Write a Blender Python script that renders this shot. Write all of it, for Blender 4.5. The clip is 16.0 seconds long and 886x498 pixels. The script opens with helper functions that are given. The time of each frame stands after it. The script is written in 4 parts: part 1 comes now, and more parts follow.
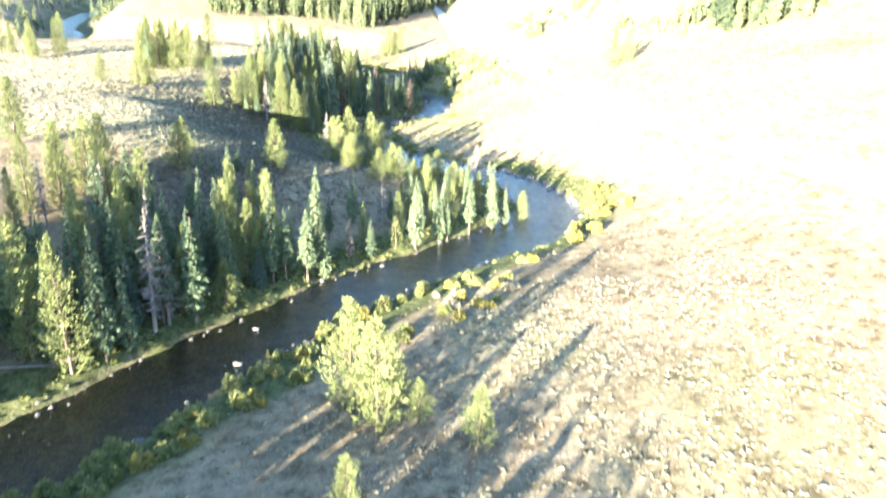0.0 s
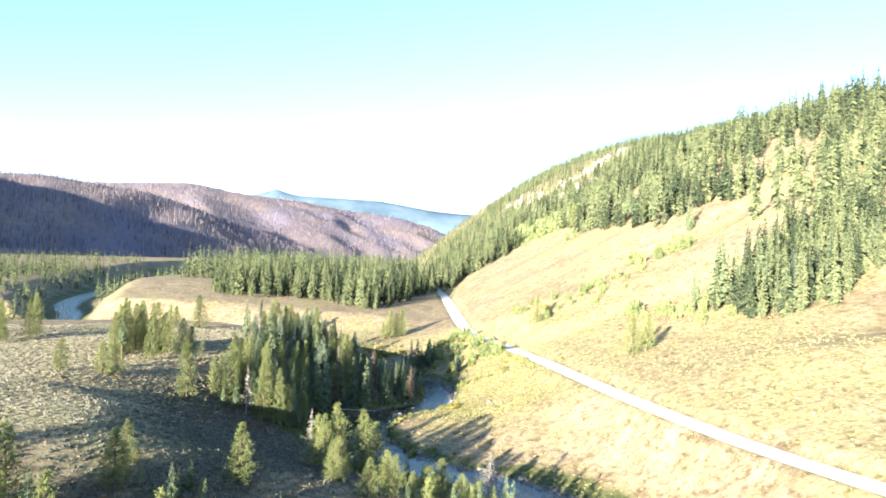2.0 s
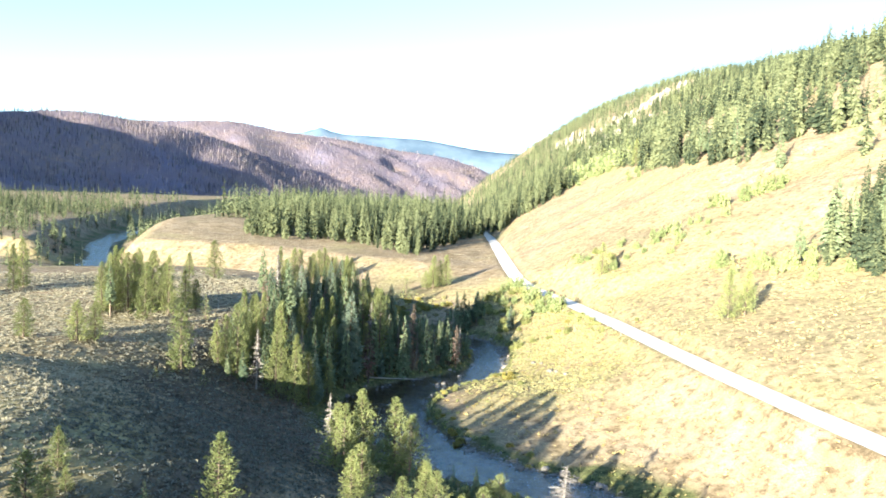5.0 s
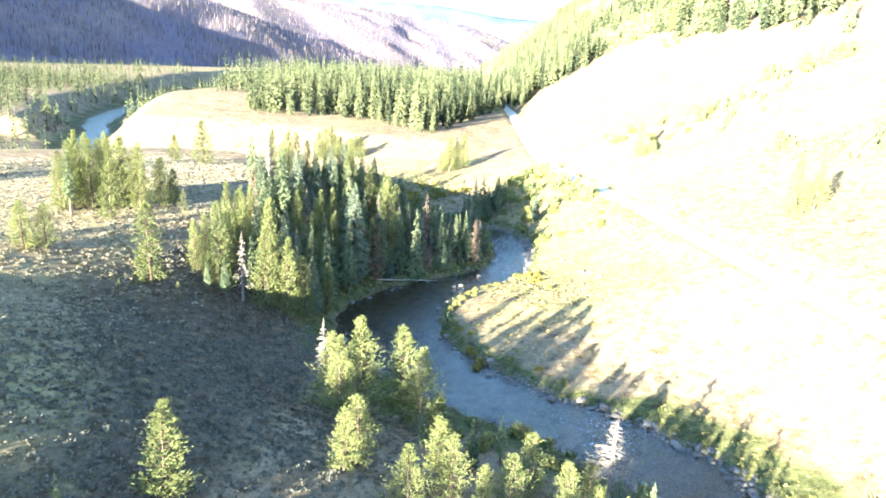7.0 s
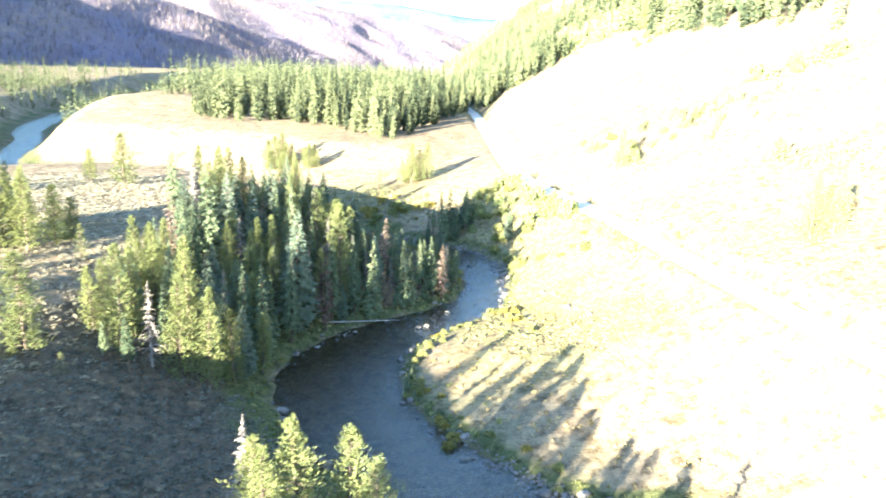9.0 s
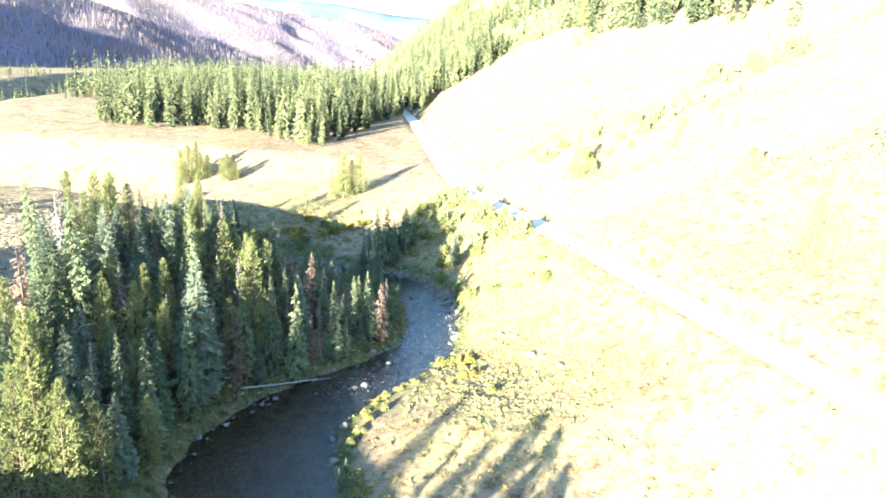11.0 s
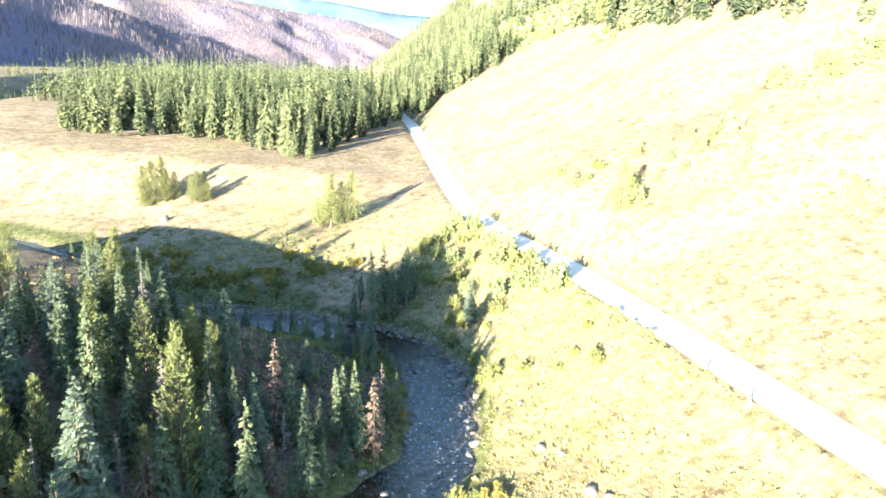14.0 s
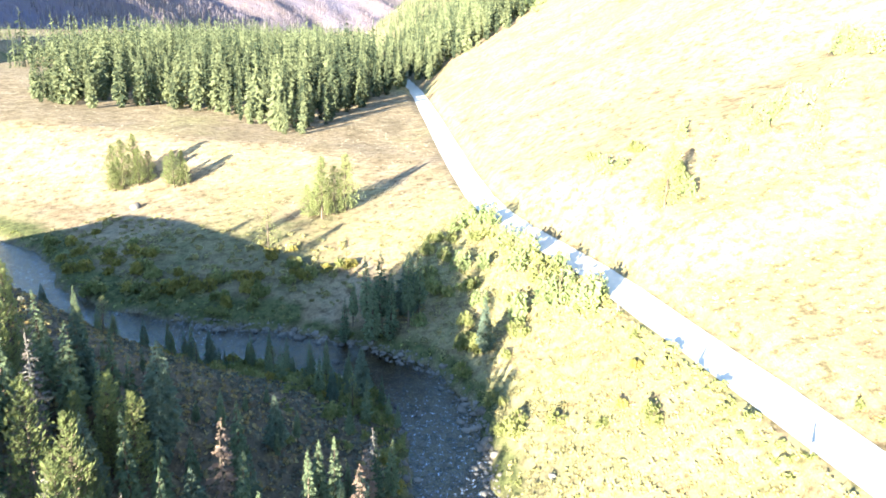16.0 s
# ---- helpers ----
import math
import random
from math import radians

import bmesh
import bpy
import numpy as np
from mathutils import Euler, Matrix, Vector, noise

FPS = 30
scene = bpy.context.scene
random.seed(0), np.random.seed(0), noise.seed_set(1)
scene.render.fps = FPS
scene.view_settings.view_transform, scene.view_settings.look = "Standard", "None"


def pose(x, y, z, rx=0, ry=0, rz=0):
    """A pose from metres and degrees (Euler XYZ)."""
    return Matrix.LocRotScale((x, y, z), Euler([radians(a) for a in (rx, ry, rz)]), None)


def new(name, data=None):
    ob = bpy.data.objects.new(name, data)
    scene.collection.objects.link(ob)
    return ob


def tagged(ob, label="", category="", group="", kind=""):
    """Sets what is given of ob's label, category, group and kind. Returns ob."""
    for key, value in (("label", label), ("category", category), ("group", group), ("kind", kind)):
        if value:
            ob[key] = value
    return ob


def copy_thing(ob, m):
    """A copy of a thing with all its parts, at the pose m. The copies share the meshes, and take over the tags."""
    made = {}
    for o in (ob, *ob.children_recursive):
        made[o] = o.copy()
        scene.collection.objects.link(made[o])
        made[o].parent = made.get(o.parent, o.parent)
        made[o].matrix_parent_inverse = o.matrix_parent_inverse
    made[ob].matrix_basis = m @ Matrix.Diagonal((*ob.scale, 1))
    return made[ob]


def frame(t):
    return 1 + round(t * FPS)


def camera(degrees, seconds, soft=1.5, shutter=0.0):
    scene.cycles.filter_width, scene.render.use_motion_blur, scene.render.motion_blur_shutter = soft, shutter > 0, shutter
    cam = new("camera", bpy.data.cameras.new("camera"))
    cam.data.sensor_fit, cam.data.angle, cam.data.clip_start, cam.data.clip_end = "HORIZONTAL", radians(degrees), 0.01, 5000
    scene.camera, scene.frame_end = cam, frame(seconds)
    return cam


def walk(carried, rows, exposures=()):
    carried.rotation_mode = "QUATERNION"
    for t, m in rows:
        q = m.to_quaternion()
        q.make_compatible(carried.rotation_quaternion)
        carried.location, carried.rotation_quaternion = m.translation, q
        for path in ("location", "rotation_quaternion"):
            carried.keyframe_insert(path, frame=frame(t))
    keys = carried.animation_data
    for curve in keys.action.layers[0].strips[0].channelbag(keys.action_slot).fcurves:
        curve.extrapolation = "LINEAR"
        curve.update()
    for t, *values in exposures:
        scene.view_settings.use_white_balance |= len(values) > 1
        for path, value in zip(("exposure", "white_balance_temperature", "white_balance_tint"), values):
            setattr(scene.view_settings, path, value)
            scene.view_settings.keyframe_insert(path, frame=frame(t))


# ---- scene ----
cam = camera(63.3, 16.0, soft=1.7, shutter=0.3)
ROWS = [
    (0.0, -5.72, -2.23, 47.63, -1.49, -21.01, 2.00),
    (0.5, -5.82, 4.06, 47.57, -1.05, -10.51, 2.09),
    (1.0, -5.96, 10.34, 47.52, -0.61, -0.13, 2.33),
    (1.5, -6.14, 16.61, 47.50, -0.57, 0.67, 2.33),
    (2.0, -6.37, 22.87, 47.49, -0.60, 0.71, 2.31),
    (2.5, -6.63, 29.11, 47.49, 0.37, 0.69, 2.28),
    (3.0, -6.92, 35.35, 47.51, 0.40, -0.23, 2.29),
    (3.5, -7.23, 41.58, 47.54, 0.24, -3.28, 2.24),
    (3.7, -7.36, 44.07, 47.56, 0.21, -3.25, 2.22),
    (5.8, -8.86, 70.16, 47.85, 3.90, -7.23, 2.71),
    (6.0, -9.01, 72.64, 47.88, 3.82, -9.57, 2.59),
    (6.5, -9.38, 78.85, 47.98, 3.59, -14.34, 2.51),
    (7.0, -9.74, 85.06, 48.09, 3.60, -14.34, 2.50),
    (7.5, -10.09, 91.26, 48.21, 3.63, -14.34, 2.45),
    (8.0, -10.43, 97.47, 48.34, 3.71, -14.36, 2.37),
    (8.5, -10.74, 103.69, 48.47, 3.77, -14.39, 2.31),
    (9.0, -11.03, 109.90, 48.61, 0.67, -14.25, 2.23),
    (9.5, -11.29, 116.13, 48.75, -4.55, -14.06, 1.98),
    (11.8, -11.99, 144.87, 49.47, -4.57, -14.22, 2.05),
    (12.0, -12.01, 147.38, 49.53, -4.60, -14.20, 1.98),
    (12.5, -12.00, 153.66, 49.70, -4.66, -14.22, 1.97),
    (13.0, -11.93, 159.96, 49.87, -4.70, -14.23, 2.00),
    (13.5, -11.80, 166.27, 50.03, -4.72, -14.25, 2.03),
    (14.0, -11.59, 172.60, 50.20, -4.72, -14.28, 2.05),
    (14.5, -11.32, 178.94, 50.36, -4.73, -14.42, 2.05),
    (15.0, -10.96, 185.31, 50.52, -4.83, -17.92, 1.99),
    (15.5, -10.52, 191.69, 50.69, -4.37, -18.05, 1.91),
    (16.0, -9.99, 198.10, 50.84, -4.22, -17.22, 1.85),
]
EXPOSURES = [(0.0, 3.65), (0.5, 3.8), (1.0, 3.35), (1.5, 2.75), (2.0, 2.58), (5.8, 2.65), (6.2, 2.95), (6.8, 3.52), (9.5, 3.6), (12.0, 3.28), (16.0, 3.13)]
walk(cam, [(t, pose(x, y, z, 90 + pitch, 0, yaw) @ pose(0, 0, 0, 0, 0, roll)) for t, x, y, z, yaw, pitch, roll in ROWS], [(t, stops, 6570, 8) for t, stops in EXPOSURES])

# ---- world and sun: a low evening sun from behind the left shoulder, clear sky ----
SUN_TO = Vector((-0.55, -0.835, 0.0)).normalized()
SUN_ELEVATION = radians(11.0)
world = bpy.data.worlds.new("sky")
scene.world = world
world.use_nodes = True
wn = world.node_tree
sky = wn.nodes.new("ShaderNodeTexSky")
sky.sky_type = "NISHITA"
sky.sun_disc = False
sky.sun_elevation = SUN_ELEVATION
sky.sun_rotation = math.atan2(SUN_TO.x, SUN_TO.y)
sky.altitude = 2000
sky.air_density, sky.dust_density, sky.ozone_density = 1.0, 0.8, 2.6
wn.nodes["Background"].inputs["Strength"].default_value = 0.1
wn.links.new(sky.outputs["Color"], wn.nodes["Background"].inputs["Color"])
sun_data = bpy.data.lights.new("sun", "SUN")
sun_data.energy, sun_data.angle, sun_data.color = 5.0, radians(0.55), (1.0, 0.93, 0.79)
sun = new("sun", sun_data)
sun_dir = SUN_TO * math.cos(SUN_ELEVATION) + Vector((0, 0, math.sin(SUN_ELEVATION)))
sun.matrix_world = Matrix.Translation((-100, -100, 300)) @ sun_dir.to_track_quat("Z", "Y").to_matrix().to_4x4()

# ---- materials ----
class Nodes:
    """A node material with small makers for its nodes."""

    def __init__(self, name):
        self.mat = bpy.data.materials.new(name)
        self.mat.use_nodes = True
        self.tree = self.mat.node_tree
        self.bsdf = self.tree.nodes["Principled BSDF"]
        self.out = self.tree.nodes["Material Output"]

    def node(self, kind, **values):
        n = self.tree.nodes.new(kind)
        for key, value in values.items():
            n.inputs[key.replace("_", " ")].default_value = value
        return n

    def link(self, a, b):
        self.tree.links.new(a, b)

    def place(self):
        return self.node("ShaderNodeNewGeometry").outputs["Position"]

    def noise(self, scale, detail=4.0, rough=0.6, vector=None, stretch=None):
        n = self.node("ShaderNodeTexNoise", Scale=scale, Detail=detail, Roughness=rough)
        v = vector or self.place()
        if stretch:
            m = self.node("ShaderNodeMapping")
            m.inputs["Scale"].default_value = stretch
            self.link(v, m.inputs["Vector"])
            v = m.outputs["Vector"]
        self.link(v, n.inputs["Vector"])
        return n.outputs["Fac"]

    def attribute(self, name):
        n = self.node("ShaderNodeAttribute")
        n.attribute_name = name
        return n.outputs["Fac"]

    def ramp(self, fac, stops):
        n = self.node("ShaderNodeValToRGB")
        els = n.color_ramp.elements
        while len(els) < len(stops):
            els.new(0.5)
        for e, (p, c) in zip(els, stops):
            e.position = p
            e.color = (*c, 1) if len(c) == 3 else c
        self.link(fac, n.inputs["Fac"])
        return n.outputs["Color"]

    def step(self, fac, lo, hi):
        n = self.node("ShaderNodeMapRange")
        n.inputs["From Min"].default_value, n.inputs["From Max"].default_value = lo, hi
        self.link(fac, n.inputs["Value"])
        return n.outputs["Result"]

    def math(self, op, a, b):
        n = self.node("ShaderNodeMath")
        n.operation = op
        for v, s in ((a, n.inputs[0]), (b, n.inputs[1])):
            if isinstance(v, (int, float)):
                s.default_value = v
            else:
                self.link(v, s)
        return n.outputs[0]

    def mix(self, fac, a, b, blend="MIX"):
        n = self.node("ShaderNodeMix")
        n.data_type, n.blend_type = "RGBA", blend
        for v, s in ((fac, n.inputs["Factor"]), (a, n.inputs["A"]), (b, n.inputs["B"])):
            s = [i for i in n.inputs if i.name == s.name and i.type == ("VALUE" if s.name == "Factor" else "RGBA")][0]
            if isinstance(v, (int, float)):
                s.default_value = v
            elif isinstance(v, tuple):
                s.default_value = (*v, 1)
            else:
                self.link(v, s)
        return [o for o in n.outputs if o.type == "RGBA"][0]

    def bump(self, height, strength, distance):
        n = self.node("ShaderNodeBump", Strength=strength, Distance=distance)
        self.link(height, n.inputs["Height"])
        return n.outputs["Normal"]

    def finish(self, color, rough=0.9, normal=None, spec=0.2):
        if isinstance(color, tuple):
            self.bsdf.inputs["Base Color"].default_value = (*color, 1)
        else:
            self.link(color, self.bsdf.inputs["Base Color"])
        self.bsdf.inputs["Roughness"].default_value = rough
        self.bsdf.inputs["Specular IOR Level"].default_value = spec
        if normal:
            self.link(normal, self.bsdf.inputs["Normal"])
        return self.mat


def ground_material():
    n = Nodes("valley_ground")
    wide, mid, fine, grit = n.noise(0.03), n.noise(0.16, 5), n.noise(0.9, 5, 0.7), n.noise(4.0, 3, 0.7)
    grass = n.ramp(mid, [(0.3, (0.20, 0.15, 0.088)), (0.5, (0.31, 0.238, 0.148)), (0.7, (0.41, 0.33, 0.22))])
    green = n.ramp(fine, [(0.35, (0.065, 0.08, 0.032)), (0.6, (0.14, 0.145, 0.06)), (0.75, (0.24, 0.22, 0.10))])
    soil = n.ramp(fine, [(0.3, (0.20, 0.15, 0.105)), (0.7, (0.31, 0.25, 0.18))])
    # dark brown brushy soil, darkened further to stand for shade on slope and point
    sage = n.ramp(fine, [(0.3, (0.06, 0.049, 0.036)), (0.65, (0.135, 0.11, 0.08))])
    colour = n.mix(n.step(n.math("ADD", n.math("MULTIPLY", wide, 0.6), n.math("MULTIPLY", mid, 0.5)), 0.57, 0.74), grass, soil)
    colour = n.mix(n.step(n.noise(0.018, 4), 0.5, 0.68), colour, n.ramp(fine, [(0.3, (0.27, 0.235, 0.11)), (0.7, (0.40, 0.345, 0.175))]))
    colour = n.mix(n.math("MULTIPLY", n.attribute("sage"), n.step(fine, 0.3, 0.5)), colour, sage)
    lush = n.ramp(fine, [(0.3, (0.185, 0.168, 0.078)), (0.7, (0.33, 0.30, 0.152))])
    colour = n.mix(n.math("MULTIPLY", n.attribute("lush"), n.step(mid, 0.34, 0.56)), colour, lush)
    wet = n.math("ADD", n.attribute("moist"), n.math("MULTIPLY", n.math("SUBTRACT", mid, 0.5), 1.1))
    colour = n.mix(n.step(wet, 0.25, 0.75), colour, green)
    gravel = n.ramp(grit, [(0.3, (0.09, 0.068, 0.046)), (0.55, (0.24, 0.185, 0.125)), (0.75, (0.42, 0.36, 0.28))])
    colour = n.mix(n.attribute("gravel"), colour, gravel)
    speck = n.ramp(n.noise(0.55, 5, 0.75), [(0.36, (0.45, 0.43, 0.40)), (0.52, (1.0, 1.0, 1.0)), (0.7, (1.2, 1.18, 1.12))])
    colour = n.mix(1.0, colour, speck, "MULTIPLY")
    scuff = n.ramp(grit, [(0.3, (0.72, 0.72, 0.72)), (0.7, (1.15, 1.15, 1.15))])
    colour = n.mix(1.0, colour, scuff, "MULTIPLY")
    height = n.math("ADD", n.math("MULTIPLY", fine, 0.7), n.math("MULTIPLY", grit, 0.3))
    return n.finish(colour, 0.95, n.bump(height, 0.9, 0.32), 0.1)


def road_material():
    n = Nodes("gravel_road")
    mid, grit = n.noise(0.5, 5), n.noise(9.0, 4, 0.7)
    colour = n.mix(0.5, n.ramp(mid, [(0.3, (0.66, 0.60, 0.50)), (0.7, (0.80, 0.74, 0.63))]), n.ramp(grit, [(0.3, (0.58, 0.52, 0.44)), (0.7, (0.82, 0.76, 0.66))]))
    return n.finish(colour, 0.95, n.bump(grit, 0.5, 0.06), 0.15)


def water_material():
    n = Nodes("clear_river_water")
    chop = n.noise(0.75, 5, 0.65)
    fine = n.noise(4.5, 3, 0.6)
    h = n.math("ADD", n.math("MULTIPLY", chop, 0.7), n.math("MULTIPLY", fine, 0.3))
    normal = n.bump(h, 1.0, 0.24)
    clear = n.node("ShaderNodeBsdfTransparent", Color=(0.70, 0.64, 0.49, 1))
    gloss = n.node("ShaderNodeBsdfGlossy", Roughness=0.08, Color=(0.88, 0.96, 1, 1))
    n.link(normal, gloss.inputs["Normal"])
    fresnel = n.node("ShaderNodeFresnel", IOR=1.45)
    n.link(normal, fresnel.inputs["Normal"])
    mix = n.node("ShaderNodeMixShader")
    n.link(fresnel.outputs[0], mix.inputs[0])
    n.link(clear.outputs[0], mix.inputs[1])
    n.link(gloss.outputs[0], mix.inputs[2])
    foam = n.node("ShaderNodeBsdfDiffuse", Color=(0.72, 0.76, 0.78, 1))
    patch = n.step(n.math("ADD", n.noise(1.5, 5, 0.75), n.math("MULTIPLY", n.attribute("riffle"), 0.1)), 0.66, 0.78)
    mix2 = n.node("ShaderNodeMixShader")
    n.link(patch, mix2.inputs[0])
    n.link(mix.outputs[0], mix2.inputs[1])
    n.link(foam.outputs[0], mix2.inputs[2])
    n.link(mix2.outputs[0], n.out.inputs["Surface"])
    return n.mat


def leaf_material(name, dark, light, glow=0.25, per_object=0.5):
    """Needles or leaves: a diffuse and a translucent share, varied by plant and by spray."""
    n = Nodes(name)
    geo = n.node("ShaderNodeNewGeometry")
    info = n.node("ShaderNodeObjectInfo")
    tone = n.math("ADD", n.math("MULTIPLY", geo.outputs["Random Per Island"], 1 - per_object), n.math("MULTIPLY", info.outputs["Random"], per_object))
    tone = n.math("ADD", tone, n.math("MULTIPLY", n.attribute("tone"), 0.9))
    tone = n.math("ADD", tone, n.math("MULTIPLY", n.math("SUBTRACT", n.noise(1.2, 3), 0.5), 0.7))
    colour = n.ramp(tone, [(0.05, dark), (0.95, light)])
    a = n.node("ShaderNodeBsdfDiffuse", Roughness=0.8)
    b = n.node("ShaderNodeBsdfTranslucent")
    n.link(colour, a.inputs["Color"])
    n.link(colour, b.inputs["Color"])
    mix = n.node("ShaderNodeMixShader", Fac=glow + 0.1)
    n.link(a.outputs[0], mix.inputs[1])
    n.link(b.outputs[0], mix.inputs[2])
    n.link(mix.outputs[0], n.out.inputs["Surface"])
    return n.mat


def rough_material(name, dark, light, scale=3.0, bump=0.4, depth=0.1, stretch=None, rough=0.9):
    n = Nodes(name)
    a, b = n.noise(scale, 5, 0.65, stretch=stretch), n.noise(scale * 0.17, 4)
    v = n.math("ADD", n.math("MULTIPLY", a, 0.6), n.math("MULTIPLY", b, 0.4))
    v = n.math("ADD", v, n.math("MULTIPLY", n.math("SUBTRACT", n.node("ShaderNodeObjectInfo").outputs["Random"], 0.5), 0.2))
    return n.finish(n.ramp(v, [(0.3, dark), (0.7, light)]), rough, n.bump(a, bump, depth), 0.2)


GROUND, ROADBED, WATER = ground_material(), road_material(), water_material()
BARK = rough_material("grey_brown_bark", (0.07, 0.05, 0.035), (0.20, 0.155, 0.115), 3.0, 0.6, 0.05, (1, 1, 0.25))
DEADWOOD = rough_material("weathered_dead_wood", (0.16, 0.14, 0.12), (0.36, 0.33, 0.29), 4.0, 0.5, 0.03, (1, 1, 0.2))
STONE = rough_material("river_stone", (0.10, 0.09, 0.078), (0.25, 0.23, 0.20), 2.2, 0.5, 0.06)
CLIFF = rough_material("pale_limestone", (0.20, 0.175, 0.14), (0.45, 0.41, 0.345), 0.2, 0.9, 2.0)
SPRUCE = leaf_material("spruce_needles", (0.08, 0.12, 0.076), (0.27, 0.32, 0.18), 0.3)
BLUE_SPRUCE = leaf_material("blue_spruce_needles", (0.092, 0.132, 0.10), (0.255, 0.31, 0.22), 0.4)
PINE = leaf_material("pine_needles", (0.145, 0.175, 0.075), (0.345, 0.37, 0.15), 0.24)
RUST = leaf_material("dead_rust_needles", (0.16, 0.105, 0.08), (0.37, 0.275, 0.21))
BURNT_WOOD = leaf_material("silvered_burnt_trunks", (0.08, 0.07, 0.085), (0.33, 0.275, 0.265), 0.05, 0.0)
PALE_TWIGS = leaf_material("bleached_twigs", (0.11, 0.10, 0.09), (0.25, 0.225, 0.20), 0.1)
GREY_TWIGS = leaf_material("dead_grey_twigs", (0.10, 0.085, 0.075), (0.27, 0.235, 0.21), 0.1)
WILLOW = leaf_material("willow_leaves", (0.17, 0.19, 0.07), (0.38, 0.385, 0.16), 0.4)
GOLD_WILLOW = leaf_material("turning_willow_leaves", (0.19, 0.17, 0.05), (0.42, 0.36, 0.11), 0.3)
SAGE = leaf_material("sagebrush_leaves", (0.30, 0.27, 0.185), (0.50, 0.455, 0.33), 0.4, 0.2)
# sagebrush in a darker tone: the colour carries the shade of the slope
SHADE_TONED_BRUSH = leaf_material("shade_toned_leaves", (0.12, 0.12, 0.09), (0.25, 0.245, 0.195), 0.15, 0.2)
TUFT = leaf_material("dry_grass_tufts", (0.30, 0.23, 0.10), (0.52, 0.43, 0.22), 0.3, 0.2)
MEADOW = leaf_material("meadow_grass", (0.29, 0.265, 0.125), (0.49, 0.455, 0.235), 0.4, 0.2)
ASPEN = leaf_material("aspen_leaves", (0.20, 0.25, 0.11), (0.40, 0.44, 0.21), 0.4)
FAR_CONIFER = leaf_material("forest_needles", (0.045, 0.062, 0.04), (0.195, 0.218, 0.115), 0.2, 0.0)

# ---- mesh makers ----
def mesh_of(name, verts, tris, mats, attributes=None, slots=None, shade=False):
    """A mesh from arrays of places and triangles (or quads)."""
    verts, tris = np.asarray(verts, np.float32), np.asarray(tris, np.int32)
    k = tris.shape[1]
    me = bpy.data.meshes.new(name)
    me.vertices.add(len(verts))
    me.vertices.foreach_set("co", verts.ravel())
    me.loops.add(tris.size)
    me.loops.foreach_set("vertex_index", tris.ravel())
    me.polygons.add(len(tris))
    me.polygons.foreach_set("loop_start", np.arange(len(tris), dtype=np.int32) * k)
    me.polygons.foreach_set("loop_total", np.full(len(tris), k, np.int32))
    for m in mats:
        me.materials.append(m)
    if slots is not None:
        me.polygons.foreach_set("material_index", np.asarray(slots, np.int32))
    me.polygons.foreach_set("use_smooth", np.full(len(tris), shade))
    for key, values in (attributes or {}).items():
        me.attributes.new(key, "FLOAT", "POINT").data.foreach_set("value", np.asarray(values, np.float32))
    me.update(calc_edges=True)
    me.validate()
    return me


def thing(name, label, category, group="", kind="", at=None):
    ob = new(name)
    ob.empty_display_size = 0.5
    if at is not None:
        ob.matrix_world = at
    return tagged(ob, label, category, group, kind)


def part(name, mesh, parent, label=""):
    ob = new(name, mesh)
    ob.parent = parent
    return tagged(ob, label)


def tube(points, radii, sides=6):
    """A tapering tube along points."""
    pts = [Vector(p) for p in points]
    verts, tris = [], []
    for i, (p, r) in enumerate(zip(pts, radii)):
        d = (pts[min(i + 1, len(pts) - 1)] - pts[max(i - 1, 0)]).normalized()
        u = d.orthogonal().normalized()
        w = d.cross(u)
        for s in range(sides):
            a = 2 * math.pi * s / sides
            verts.append(p + (u * math.cos(a) + w * math.sin(a)) * r)
        if i:
            for s in range(sides):
                a, b = (i - 1) * sides + s, (i - 1) * sides + (s + 1) % sides
                tris += [(a, b, b + sides), (a, b + sides, a + sides)]
    return np.array([tuple(v) for v in verts]), np.array(tris)


def joined(pieces):
    vs, ts, n = [], [], 0
    for v, t in pieces:
        vs.append(v)
        ts.append(np.asarray(t) + n)
        n += len(v)
    return np.concatenate(vs), np.concatenate(ts)


def frond(rng, root, direction, length, width, sag, roll=1.35):
    """One spray of needles: a folded leaf shape with a drooping tip."""
    d = np.array(direction)
    side = np.cross(d, (0, 0, 1.0))
    side /= np.linalg.norm(side) + 1e-9
    up = np.cross(side, d) / (np.linalg.norm(d) + 1e-9)
    turn = rng.uniform(-roll, roll)
    side = side * math.cos(turn) + up * math.sin(turn)
    tip = root + d * length + np.array((0, 0, -sag))
    mid = root + d * length * 0.55 + np.array((0, 0, -sag * 0.25))
    w = side * width * rng.uniform(0.8, 1.2)
    lift = np.array((0, 0, -width * 0.6))
    return np.array([root, mid + w + lift, tip, mid - w + lift]), [(0, 1, 2), (0, 2, 3)]


